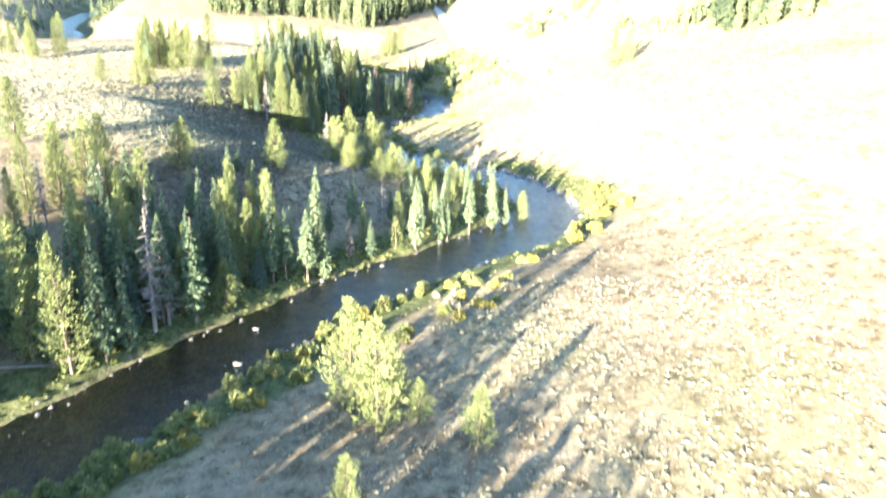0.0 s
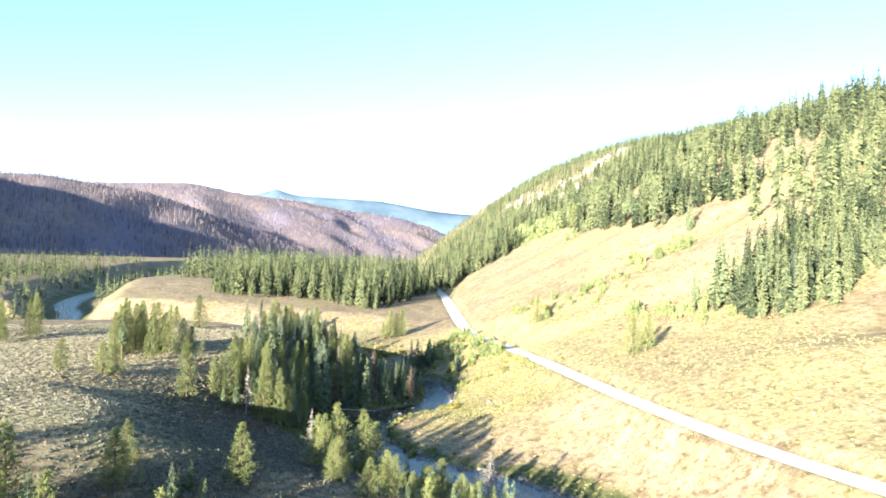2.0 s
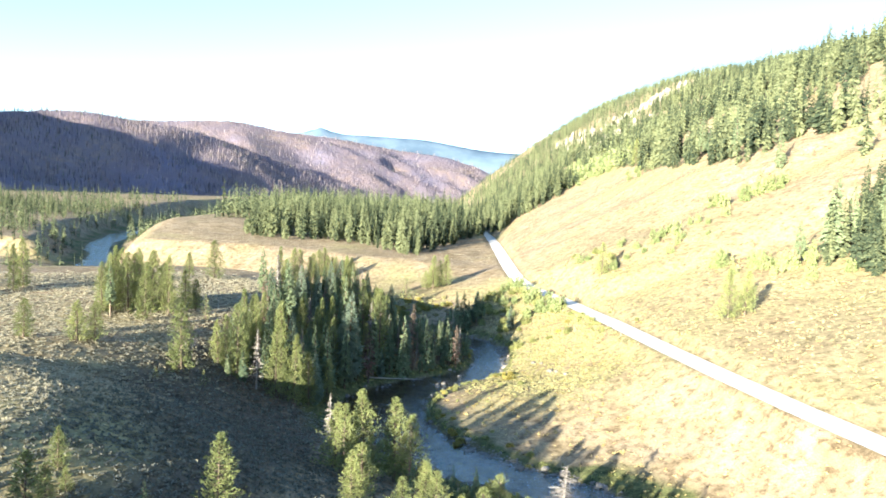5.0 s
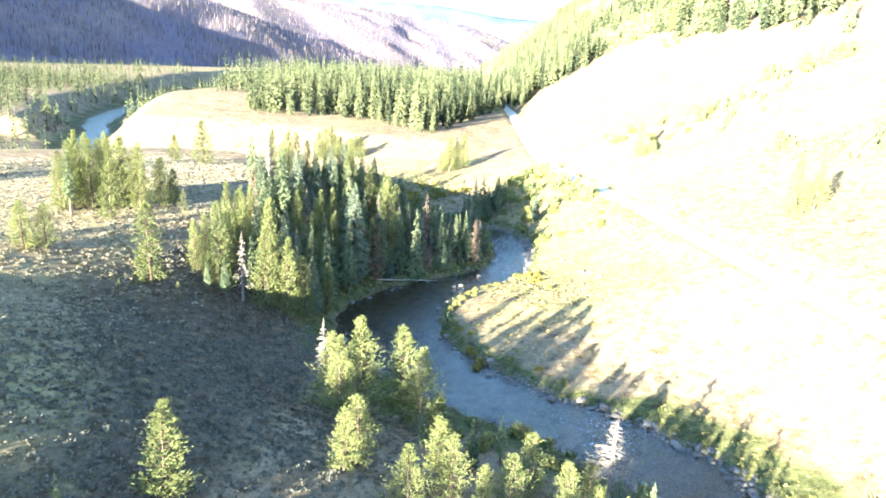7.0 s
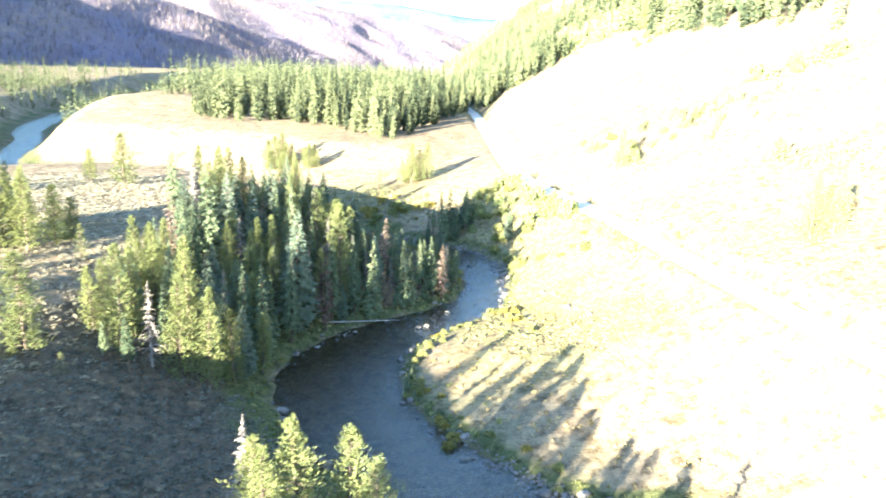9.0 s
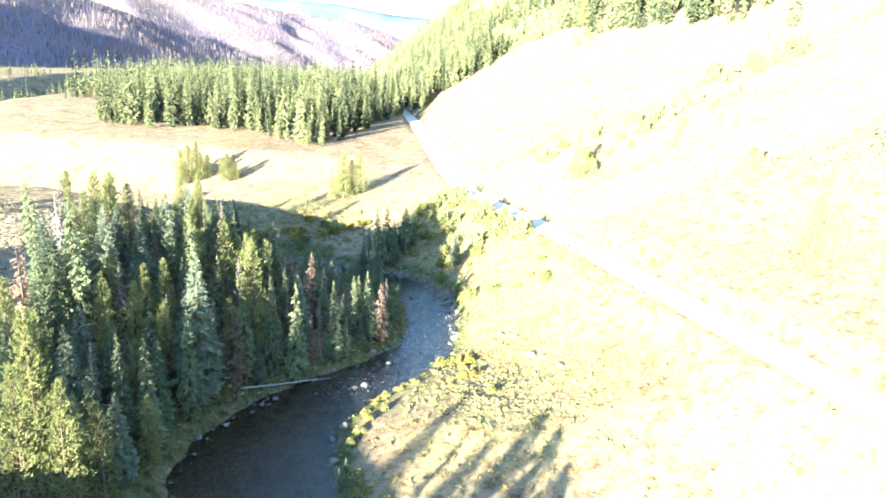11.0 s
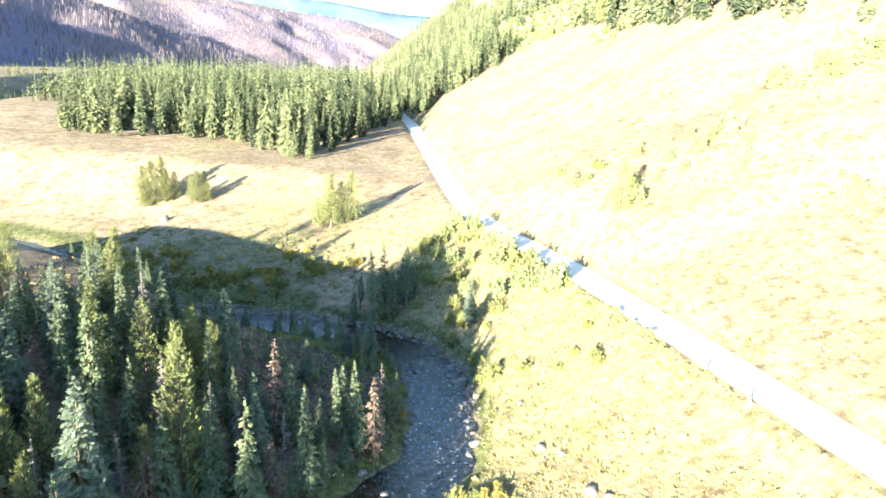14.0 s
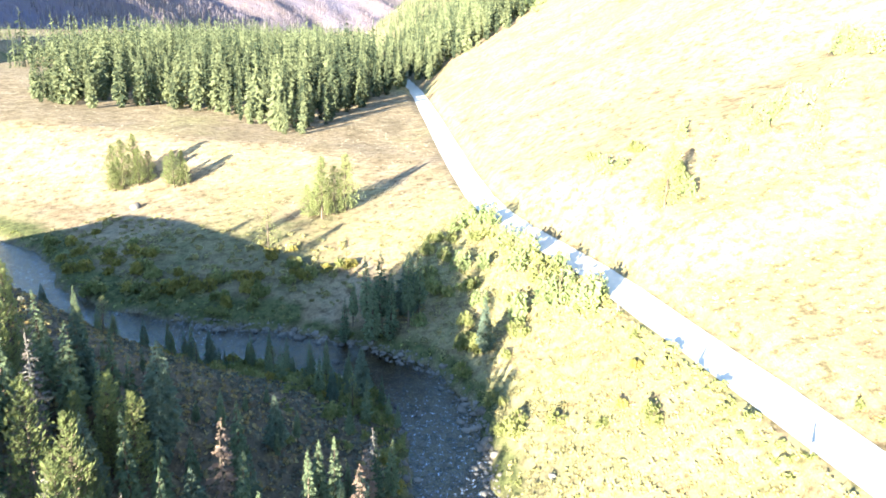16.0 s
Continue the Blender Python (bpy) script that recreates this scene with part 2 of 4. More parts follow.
def spruce_crown(rng, height, radius, whorls, arms, sides=2, bare=0.1, droop=0.25, ragged=0.25, column=0.0):
    """A spire of whorls of drooping sprays. column: 0 a cone, 1 nearly a column."""
    pieces = []
    for w in range(whorls):
        f = w / (whorls - 1)
        z = height * (bare + (1 - bare) * f ** 0.95)
        r = radius * ((1 - f) ** (0.85 - 0.45 * column) * (0.42 + 0.58 * min(1, f * 5)) + 0.02)
        for a in range(max(3, int(arms * (0.45 + 0.55 * (1 - f))))):
            if rng.random() < 0.06:
                continue
            angle = rng.uniform(0, 2 * math.pi)
            length = r * rng.uniform(1 - ragged, 1 + ragged)
            d = np.array((math.cos(angle), math.sin(angle), 0.25 * f + rng.uniform(-0.1, 0.1)))
            root = np.array((0, 0, z + rng.uniform(-0.5, 0.5) * height / whorls))
            if sides < 2:
                width = length * 0.21 + 0.06
                pieces.append(frond(rng, root, d, length, width, droop * length))
            else:
                width = length * 0.13 + 0.05
                pieces.append(frond(rng, root + d * length * 0.25, d, length * 0.75, width, droop * length))
            for s in range(sides):
                k = 0.25 + 0.65 * (s + rng.random()) / sides
                turn = angle + (1 if s % 2 else -1) * rng.uniform(0.5, 0.95)
                d2 = np.array((math.cos(turn), math.sin(turn), rng.uniform(-0.15, 0.2)))
                start = root + d * length * k + np.array((0, 0, -droop * length * k * k))
                reach = length * rng.uniform(0.3, 0.45) * (1.25 - 0.6 * k) + 0.08
                pieces.append(frond(rng, start, d2, reach, reach * 0.26 + 0.03 if sides > 1 else width * 0.6, droop * reach * 0.7, 1.2))
    pieces.append(frond(rng, np.array((0, 0, height * 0.93)), (0.02, 0.01, 1.0), height * 0.075, 0.06, 0))
    return joined(pieces)


def pine_crown(rng, height, radius, limbs, tufts, bare=0.05):
    """A pointed, bushy crown: limbs that sweep upwards and end in many fine sprays of needles."""
    pieces, wood = [], []
    for i in range(limbs):
        f = bare + (0.98 - bare) * ((i + rng.random()) / limbs) ** 0.95
        z = height * f
        g = (f - bare) / (1 - bare)
        angle = i * 2.399 + rng.uniform(-0.5, 0.5)
        r = radius * ((1 - g) ** 0.72 * (0.72 + 0.28 * min(1, g * 4)) + 0.03) * rng.uniform(0.7, 1.15)
        r *= 1 + 0.14 * math.sin(2 * angle + 5 * g) + 0.1 * math.sin(13 * g + angle)
        d = np.array((math.cos(angle), math.sin(angle), 0.1 + 0.55 * g))
        root = np.array((0, 0, z))
        end = root + d * r + np.array((0, 0, 0.12 * r))
        wood.append(tube([root, root + d * r * 0.5 + (0, 0, -0.05 * r), end], [0.05, 0.03, 0.012], 3))
        for k in range(max(3, int(tufts * (0.35 + 0.65 * r / radius)))):
            q = rng.uniform(0.35, 1.05)
            c = root + d * r * q + np.array((0, 0, 0.12 * r * q * q)) + rng.normal(0, 0.1 * r + 0.08, 3)
            size = rng.uniform(0.3, 0.55) * (0.75 + 0.25 * (1 - g))
            for m in range(3):
                a2 = angle + rng.normal(0, 0.9)
                dd = np.array((math.cos(a2), math.sin(a2), rng.uniform(0.15, 1.3)))
                dd /= np.linalg.norm(dd)
                pieces.append(frond(rng, c - dd * size * 0.4, dd, size, size * 0.13, size * 0.04, 1.5))
    for k in range(4):
        a2 = k * 1.6
        pieces.append(frond(rng, np.array((0, 0, height * (0.93 + 0.01 * k))), (0.25 * math.cos(a2), 0.25 * math.sin(a2), 1.0), height * 0.055, 0.07, 0))
    return joined(pieces), joined(wood)


def bush_crown(rng, radius, height, leaves, size):
    """A dome of leaf sprays with an uneven outline."""
    pieces = []
    lobes = [(rng.uniform(-0.55, 0.55, 2) * radius, rng.uniform(0.6, 1.0)) for _ in range(6)]
    for _ in range(leaves):
        (cx, cy), s = lobes[rng.integers(len(lobes))]
        d = rng.normal(0, 1, 3)
        d[2] = abs(d[2])
        d /= np.linalg.norm(d)
        k = rng.uniform(0.45, 1.0)
        c = np.array((cx + d[0] * radius * 0.55 * s * k, cy + d[1] * radius * 0.55 * s * k, 0.1 + d[2] * height * s * k))
        dd = d + rng.normal(0, 0.6, 3)
        dd /= np.linalg.norm(dd)
        l = size * rng.uniform(0.7, 1.4)
        pieces.append(frond(rng, c - dd * l * 0.5, dd, l, l * 0.45, 0.1 * l, 1.5))
    return joined(pieces)


def boulder_mesh(name, rng, mats, squash=0.6, rings=5, segs=8):
    """A rounded, lumpy stone about 1 m across."""
    ph = rng.uniform(0, 6, 6)
    verts, tris = [(0, 0, -squash * 0.5)], []
    for i in range(1, rings):
        b = math.pi * i / rings - math.pi / 2
        for s in range(segs):
            a = 2 * math.pi * (s + 0.5 * (i % 2)) / segs
            d = np.array((math.cos(a) * math.cos(b), math.sin(a) * math.cos(b), math.sin(b)))
            r = 0.5 * (1 + 0.22 * math.sin(2.1 * a + ph[0]) * math.cos(b + ph[1]) + 0.14 * math.sin(3.3 * a + 4 * b + ph[2]) + rng.uniform(-0.06, 0.06))
            verts.append((d[0] * r * 1.15, d[1] * r, d[2] * r * squash))
    verts.append((0, 0, squash * 0.5))
    top = len(verts) - 1
    for s in range(segs):
        n = (s + 1) % segs
        tris.append((0, 1 + n, 1 + s))
        for i in range(rings - 2):
            a, b = 1 + i * segs + s, 1 + i * segs + n
            tris += [(a, b, b + segs), (a, b + segs, a + segs)]
        tris.append((top, top - segs + s, top - segs + n))
    return mesh_of(name, verts, tris, mats, shade=True)


def scattered(name, base, places, mats, label, category, kind="stuff", shade=False):
    """Many copies of a small mesh as one object. base: list of (verts, tris); places: x, y, z, turn, scale, stretch, tone."""
    rng = np.random.default_rng(len(places) + len(name))
    groups = [[] for _ in base]
    for i in range(len(places)):
        groups[i % len(base)].append(places[i])
    vs, ts, tones, n = [], [], [], 0
    for (v, t), rows in zip(base, groups):
        if not rows:
            continue
        q = np.array(rows)
        c, s = np.cos(q[:, 3])[:, None], np.sin(q[:, 3])[:, None]
        sc = q[:, 4][:, None]
        x = (v[:, 0] * c - v[:, 1] * s) * sc + q[:, 0][:, None]
        y = (v[:, 0] * s + v[:, 1] * c) * sc + q[:, 1][:, None]
        z = v[:, 2] * sc * q[:, 5][:, None] + q[:, 2][:, None]
        vs.append(np.stack([x, y, z], -1).reshape(-1, 3))
        off = (np.arange(len(q)) * len(v))[:, None, None] + n
        ts.append((np.asarray(t)[None] + off).reshape(-1, 3))
        tones.append(np.repeat(q[:, 6], len(v)))
        n += len(q) * len(v)
    me = mesh_of(name, np.concatenate(vs), np.concatenate(ts), mats, {"tone": np.concatenate(tones)}, shade=shade)
    return tagged(new(name, me), label, category, kind=kind)

# ---- the lie of the land ----
RIVER = np.array([(-120, -60, 8), (-95, -10, 8), (-66, 36, 7.5), (-46, 60, 7), (-38.5, 71, 7), (-31, 83, 6.8), (-22, 95, 6.5), (-14.5, 104.5, 6.3),
    (-5.5, 113.5, 6.2), (4.5, 123, 6.3), (14.5, 134, 7), (20.5, 147, 7), (18.5, 161, 7), (10, 173, 7), (-3, 182, 7), (-14, 190, 8),
    (-23.5, 202, 9), (-28, 217, 9.8), (-23.5, 232, 7.5), (-12.5, 245, 5.6), (-4.8, 257, 5), (-2.5, 271, 4.9), (-3.9, 285, 5.2), (-10.3, 297.5, 5.8), (-28, 305.5, 6.6), (-48, 311, 6.2)])
RIVER_UP = np.array([(-48, 311, 6.2), (-64, 317.5, 6.2), (-80, 330, 6.8), (-97, 351, 9), (-130, 372, 8), (-178, 390, 8), (-207, 414, 7.5), (-226, 456, 7.5), (-250, 512, 7.5), (-290, 585, 9), (-350, 800, 10), (-420, 1300, 10), (-420, 2200, 10)])
ROAD = np.array([(120, -80, 18), (95, 30, 16), (75, 100, 15), (62, 134, 14.5), (53, 161, 14), (42, 204, 14), (33.5, 246, 14), (30, 266, 13.8), (26.5, 287, 13.2), (22.5, 308, 13), (14.5, 330, 13.5),
    (9.2, 352, 14.5), (6.2, 400, 16.5), (4.6, 450, 17.5), (3, 490, 18.5), (0, 560, 20), (-8, 660, 21), (-15, 800, 20), (-40, 1200, 20), (-90, 2400, 25), (-200, 5000, 25)])
BENCH = np.array([(-900, -900), (-160, -120), (-112, 0), (-92, 60), (-80, 110), (-62, 140), (-70, 158), (-92, 172), (-80, 196), (-66, 218), (-58, 238), (-47, 252), (-42, 261), (-46, 271), (-63, 290), (-92, 309), (-112, 314), (-134, 290), (-160, 274), (-300, 296), (-900, 400)])
TERRACE = np.array([(11, 366), (-14, 384), (-40, 416), (-60, 417), (-80, 423), (-102, 434), (-150, 440), (-194, 447), (-210, 492), (-220, 535), (-226, 566), (-226, 640), (-244, 770), (-240, 1000), (0, 1100), (0, 560), (6, 450)])

def curved(P, n=4):
    """The same path, rounded through its points."""
    Q = np.vstack([2 * P[0] - P[1], P, 2 * P[-1] - P[-2]])
    out = []
    for a, b, c, d in zip(Q[:-3], Q[1:-2], Q[2:-1], Q[3:]):
        for t in np.arange(n) / n:
            out.append(0.5 * (2 * b + (c - a) * t + (2 * a - 5 * b + 4 * c - d) * t * t + (3 * b - a - 3 * c + d) * t ** 3))
    return np.array(out + [P[-1]])


RIVER, RIVER_UP, ROAD = curved(RIVER, 3), curved(RIVER_UP, 2), curved(ROAD, 2)


def poly_dist(P, x, y, cols=()):
    """Distance to a path, the side of it (+ its right), and its columns at the nearest point."""
    best = np.full(x.shape, 1e18); side = np.zeros(x.shape); out = [np.zeros(x.shape) for _ in cols]
    for a, b in zip(P[:-1], P[1:]):
        d = b[:2] - a[:2]; L = d @ d
        s = np.clip(((x - a[0]) * d[0] + (y - a[1]) * d[1]) / L, 0, 1)
        qx, qy = x - a[0] - s * d[0], y - a[1] - s * d[1]
        q = qx * qx + qy * qy; m = q < best
        best = np.where(m, q, best); side = np.where(m, np.sign(d[1] * qx - d[0] * qy), side)
        for i, c in enumerate(cols): out[i] = np.where(m, a[c] + s * (b[c] - a[c]), out[i])
    return (np.sqrt(best), side, *out)

def inside(P, x, y):
    r = np.zeros(x.shape, bool)
    for a, b in zip(P, np.roll(P, -1, 0)):
        c = ((a[1] > y) != (b[1] > y)) & (x < (b[0] - a[0]) * (y - a[1]) / (b[1] - a[1] + 1e-12) + a[0]); r ^= c
    return r

def region_dist(P, x, y):
    d = poly_dist(np.vstack([P, P[:1]]), x, y)[0]
    return np.where(inside(P, x, y), 0, d)

def wave(x, y, s, k=0.0):
    return (np.sin(x / s + 1.3 * np.sin(y / s * 0.7 + k) + k) * np.sin(y / s * 1.13 + 1.1 * np.sin(x / s * 0.6 - k) + 2 * k))

def smooth(a, b, v):
    t = np.clip((v - a) / (b - a), 0, 1); return t * t * (3 - 2 * t)

def fields(x, y):
    d1, s1, w1 = poly_dist(RIVER, x, y, (2,)); d2, s2, w2 = poly_dist(RIVER_UP, x, y, (2,))
    dr = np.where(d1 - w1 < d2 - w2, d1 - w1, d2 - w2)
    dr = dr + 0.7 * wave(x, y, 3.1) + 0.4 * wave(x, y, 1.3, 2)
    droad, sroad, zroad = poly_dist(ROAD, x, y, (2,))
    return dr, droad, sroad, zroad

def height(x, y):
    x = np.asarray(x, float); y = np.asarray(y, float)
    dr, droad, sroad, zroad = fields(x, y)
    d = np.maximum(dr, 0)
    dA = region_dist(BENCH, x, y); dB = region_dist(TERRACE, x, y)
    HA = np.clip(18 - 0.018 * (x + 85), 14, 20) + 0.8 * wave(x, y, 31, 1)
    HB = np.clip(13.2 + (y - 385) * 0.055, 11, 23) + 0.5 * wave(x, y, 27, 2)
    ramp = lambda q, p: (d / (d + q + 1e-6)) ** p
    soft_ramp = lambda q, p: 1 - (1 - ramp(q, p)) ** 1.5
    low = 0.9 + 0.02 * np.minimum(d, 40) + 0.25 * wave(x, y, 9)
    # right hand slope and the road's bench
    p = np.interp(y, [60, 130, 180, 240, 262, 300], [1.2, 1.2, 2.0, 2.2, 1.05, 1.0])
    below = (zroad - 0.9) * ramp(np.maximum(droad - 3.5, 0), p)
    s = np.interp(y, [-50, 130, 250, 330, 535, 800, 1300, 2200], [0.3, 0.3, 0.31, 0.47, 0.62, 0.6, 0.74, 0.85])
    top = np.interp(y, [-100, 300, 600, 760, 1050, 1280, 1810, 2220, 2480, 2750], [150, 164, 180, 205, 240, 272, 290, 262, 160, 30])
    du = np.maximum(droad - 4, 0)
    up = s * du + 1.3 * smooth(0, 1.6, du) + 4.0 * smooth(0, 12, du) * smooth(290, 305, y) * smooth(360, 335, y) + np.minimum(du * 0.04, 3) * wave(x, y, 38, 3) * 0.8 + np.minimum(du * 0.03, 1.2) * wave(x, y, 12, 1)
    cap = top - zroad
    up = -28 * np.logaddexp(-up / 28, -cap / 28)
    up = np.maximum(up - 0.04 * np.maximum(du - 480, 0), -5)
    right = np.where(sroad > 0, zroad - 0.9 + up, below)
    a = (HA - 0.9) * soft_ramp(dA, np.where(x < -105, np.interp(y, [240, 285], [1.6, 2.6]), 1.6)); b = (HB - 0.9) * soft_ramp(dB, 1.75)
    h = low + np.maximum(np.maximum(a, b), right)
    # terrace across the upper river, rising to the foot of the burnt hills
    west = poly_dist(RIVER_UP, x, y)[1] < 0
    h = np.where(west & (x < -120), np.maximum(h, (14 * smooth(9, 24, dr) + 10 * smooth(620, 1150, y)) * smooth(425, 445, y + 0.15 * (x + 250))), h)
    flat = smooth(6.0, 3.7, droad) * smooth(-2, 4, dr)
    h = h * (1 - flat) + (zroad + 0.55) * flat
    # river bed
    bed = -0.9 * smooth(0, -3, dr)
    bank = smooth(-0.4, 2.2, dr)
    h = np.where(dr < -0.4, bed - 0.15, (bed - 0.15) * (1 - bank) + h * bank)
    return h


def graded(lo, hi, step, reach_lo, reach_hi, growth):
    """Coordinates with an even step from lo to hi, and growing steps out to the reaches."""
    mid = list(np.arange(lo, hi, step))
    out, s = [hi], step
    while out[-1] < reach_hi:
        s *= growth
        out.append(out[-1] + s)
    back, s = [lo - step], step
    while back[-1] > reach_lo:
        s *= growth
        back.append(back[-1] - s)
    return np.array(back[::-1] + mid + out)


def build_ground():
    xs = graded(-100, 112, 1.6, -4700, 4700, 1.038)
    ys = np.concatenate([graded(44, 330, 1.6, -2500, 331, 1.12)[:-1], graded(333, 480, 2.4, 333, 4800, 1.05)[1:]])
    gx, gy = np.meshgrid(xs, ys)
    x, y = gx.ravel(), gy.ravel()
    z = height(x, y)
    dr, droad, sroad, _ = fields(x, y)
    moist = np.clip(np.where((y > 185) & (x > -26), smooth(3.5, 0.4, dr) * 0.9, smooth(11, 1, dr) * 1.15) + 0.25 * smooth(6, 1.5, z) * smooth(60, 10, dr), 0, 1)
    moist = np.where((sroad < 0) & (y < 345) & (x > -8), np.maximum(moist, 0.22 * smooth(212, 250, y)), moist)
    moist = np.maximum(moist, 0.5 * smooth(300, 330, y) * smooth(372, 350, y) * smooth(-75, -60, x) * smooth(-12, -25, x))
    moist = np.maximum(moist, 0.6 * smooth(9, 3, dr) * smooth(140, 120, y))
    gravel = smooth(0.5, -0.6, dr + 0.5 * wave(x, y, 2.2, 1))
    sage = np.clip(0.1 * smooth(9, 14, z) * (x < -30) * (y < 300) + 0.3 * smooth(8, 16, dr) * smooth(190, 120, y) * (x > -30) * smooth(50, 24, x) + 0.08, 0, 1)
    # slope and river point: brown soil plus shade painted into the ground colour
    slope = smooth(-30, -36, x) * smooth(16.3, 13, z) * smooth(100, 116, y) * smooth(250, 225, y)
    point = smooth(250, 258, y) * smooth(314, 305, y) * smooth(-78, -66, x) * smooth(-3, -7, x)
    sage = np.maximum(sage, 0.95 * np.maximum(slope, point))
    lush = np.where(sroad < 0, 0.9 * smooth(-14, -4, x) * smooth(200, 225, y) * smooth(350, 335, y), 0.55 * smooth(90, 60, droad) * smooth(150, 230, y) * smooth(420, 330, y))
    nx, ny = len(xs), len(ys)
    i = (np.arange(ny - 1)[:, None] * nx + np.arange(nx - 1)[None]).ravel()
    quads = np.stack([i, i + 1, i + nx + 1, i + nx], 1)
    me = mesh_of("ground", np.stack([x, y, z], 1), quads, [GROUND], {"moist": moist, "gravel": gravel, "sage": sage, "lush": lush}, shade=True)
    tagged(new("ground", me), "dry grass and sagebrush valley with slopes and benches", "ground", kind="structure")


def ribbon(path, half, across, z_of, name, mats, extra=None):
    """A strip along a path; half: half-widths, one for each point."""
    p = path[:, :2]
    d = np.gradient(p, axis=0)
    d /= np.linalg.norm(d, axis=1)[:, None]
    side = np.stack([d[:, 1], -d[:, 0]], 1)
    k = np.linspace(-1, 1, across)
    q = p[:, None] + side[:, None] * (half[:, None] * k[None])[..., None]
    x, y = q[..., 0].ravel(), q[..., 1].ravel()
    i = (np.arange(len(p) - 1)[:, None] * across + np.arange(across - 1)[None]).ravel()
    quads = np.stack([i, i + 1, i + across + 1, i + across], 1)
    return mesh_of(name, np.stack([x, y, z_of(x, y)], 1), quads, mats, {k2: f(x, y) for k2, f in (extra or {}).items()}, shade=True)


def build_water():
    path = np.vstack([RIVER, RIVER_UP[1:]])

    def riffle(x, y):
        spots = [(8, 176, 12), (-3, 262, 16), (-2, 285, 14), (-40, 312, 14), (-85, 338, 22), (22, 150, 8), (-18, 240, 10), (-60, 45, 14)]
        return np.clip(sum(np.exp(-((x - a) ** 2 + (y - b) ** 2) / r ** 2) for a, b, r in spots), 0, 1)

    me = ribbon(path, path[:, 2] + 2.2, 7, lambda x, y: x * 0.0, "river", [WATER], {"riffle": riffle})
    tagged(new("river", me), "shallow clear river with riffles over a brown stony bed", "river", kind="structure")


def build_road():
    rng = np.random.default_rng(4)
    half = np.full(len(ROAD), 3.3) + rng.uniform(-0.12, 0.12, len(ROAD))
    me = ribbon(ROAD, half, 9, lambda x, y: height(x, y) + 0.07, "road", [ROADBED])
    tagged(new("road", me), "pale unpaved gravel road along the hillside", "road", kind="structure")


def hill_sheet(name, label, ridges, xs, ys, mats, seed, slope, spur=0.3, kind="structure"):
    """Hills around ridge lines: each falls away from its crest, cut by gullies."""
    gx, gy = np.meshgrid(xs, ys)
    x, y = gx.ravel(), gy.ravel()
    n1 = np.array([noise.fractal(Vector((a / 420, b / 420, seed)), 1.0, 2.0, 4) for a, b in zip(x, y)])
    n2 = np.array([abs(noise.noise(Vector((a / 170 + 0.4 * c, b / 170, seed + 5)))) for a, b, c in zip(x, y, n1)])
    z = np.full(x.shape, -60.0)
    for ridge in ridges:
        d, side, top = poly_dist(curved(np.array(ridge, float), 3), x, y, (2,))
        fall = slope * d * (1 + spur * n1) - 26 * (0.5 - n2) * np.clip(d / 120, 0, 1) * 1.5
        z = np.maximum(z, top - np.maximum(fall, -0.02 * top) + 5 * n1)
    z = np.where(z < 4, np.maximum(z * 0.25 + 3, -25), z)
    nx, ny = len(xs), len(ys)
    i = (np.arange(ny - 1)[:, None] * nx + np.arange(nx - 1)[None]).ravel()
    verts = np.stack([x, y, z], 1)
    ob = tagged(new(name, mesh_of(name, verts, np.stack([i, i + 1, i + nx + 1, i + nx], 1), mats, shade=True)), label, "hill", kind=kind)
    return ob, verts.reshape(ny, nx, 3)


def burnt_material():
    n = Nodes("haze_tinted_burnt_hillside")
    # burnt soil browns, with bluish air haze mixed into the darker tones
    mid, fine = n.noise(0.006, 5), n.noise(0.05, 5, 0.7)
    a = n.ramp(mid, [(0.35, (0.18, 0.16, 0.205)), (0.5, (0.20, 0.155, 0.16)), (0.68, (0.27, 0.20, 0.16))])
    colour = n.mix(n.step(fine, 0.42, 0.62), a, n.ramp(fine, [(0.4, (0.125, 0.12, 0.17)), (0.7, (0.215, 0.17, 0.172))]))
    return n.finish(colour, 0.95, n.bump(fine, 0.8, 9.0), 0.05)


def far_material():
    n = Nodes("haze_tinted_mountain")
    # the blue of distance haze is put into the base colour
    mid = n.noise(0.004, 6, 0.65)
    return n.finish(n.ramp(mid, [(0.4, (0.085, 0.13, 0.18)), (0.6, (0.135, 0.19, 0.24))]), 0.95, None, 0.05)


build_ground()
build_water()
build_road()
BURNT = burnt_material()
burnt_near, burnt_near_v = hill_sheet("burnt_hill_near", "fire-scarred brown hillside with standing dead trees",
    [[(-1300, 1350, 160), (-1140, 1560, 180), (-1088, 1796, 214), (-1010, 1898, 222), (-900, 2007, 208), (-839, 2088, 203), (-680, 2228, 146), (-495, 2328, 78), (-334, 2377, 20)], [(-1010, 1890, 210), (-870, 1780, 120), (-760, 1680, 20)], [(-860, 2060, 200), (-690, 1960, 110), (-560, 1860, 15)]],
    np.arange(-1450, -250, 18), np.arange(1250, 2600, 18), [BURNT], 3.0, 0.46)
# added ridge outside the view; its shadow falls on the near burnt hill
hill_sheet("shade_ridge", "unseen ridge added to shade the burnt hill", [[(-1200, 900, 290), (-1450, 960, 370), (-1900, 1040, 410), (-2500, 1100, 420)]],
    np.arange(-3000, -850, 40), np.arange(400, 1700, 40), [BURNT], 6.0, 0.75)
# second added ridge outside the view, a low shadow caster for the valley floor
hill_sheet("shade_ridge", "unseen ridge added to shade the valley floor", [[(-590, 75, 85), (-690, 162, 100), (-814, 260, 110), (-1050, 446, 120)]],
    np.arange(-1400, -280, 30), np.arange(-260, 800, 30), [BURNT], 8.0, 0.75, 0.1)
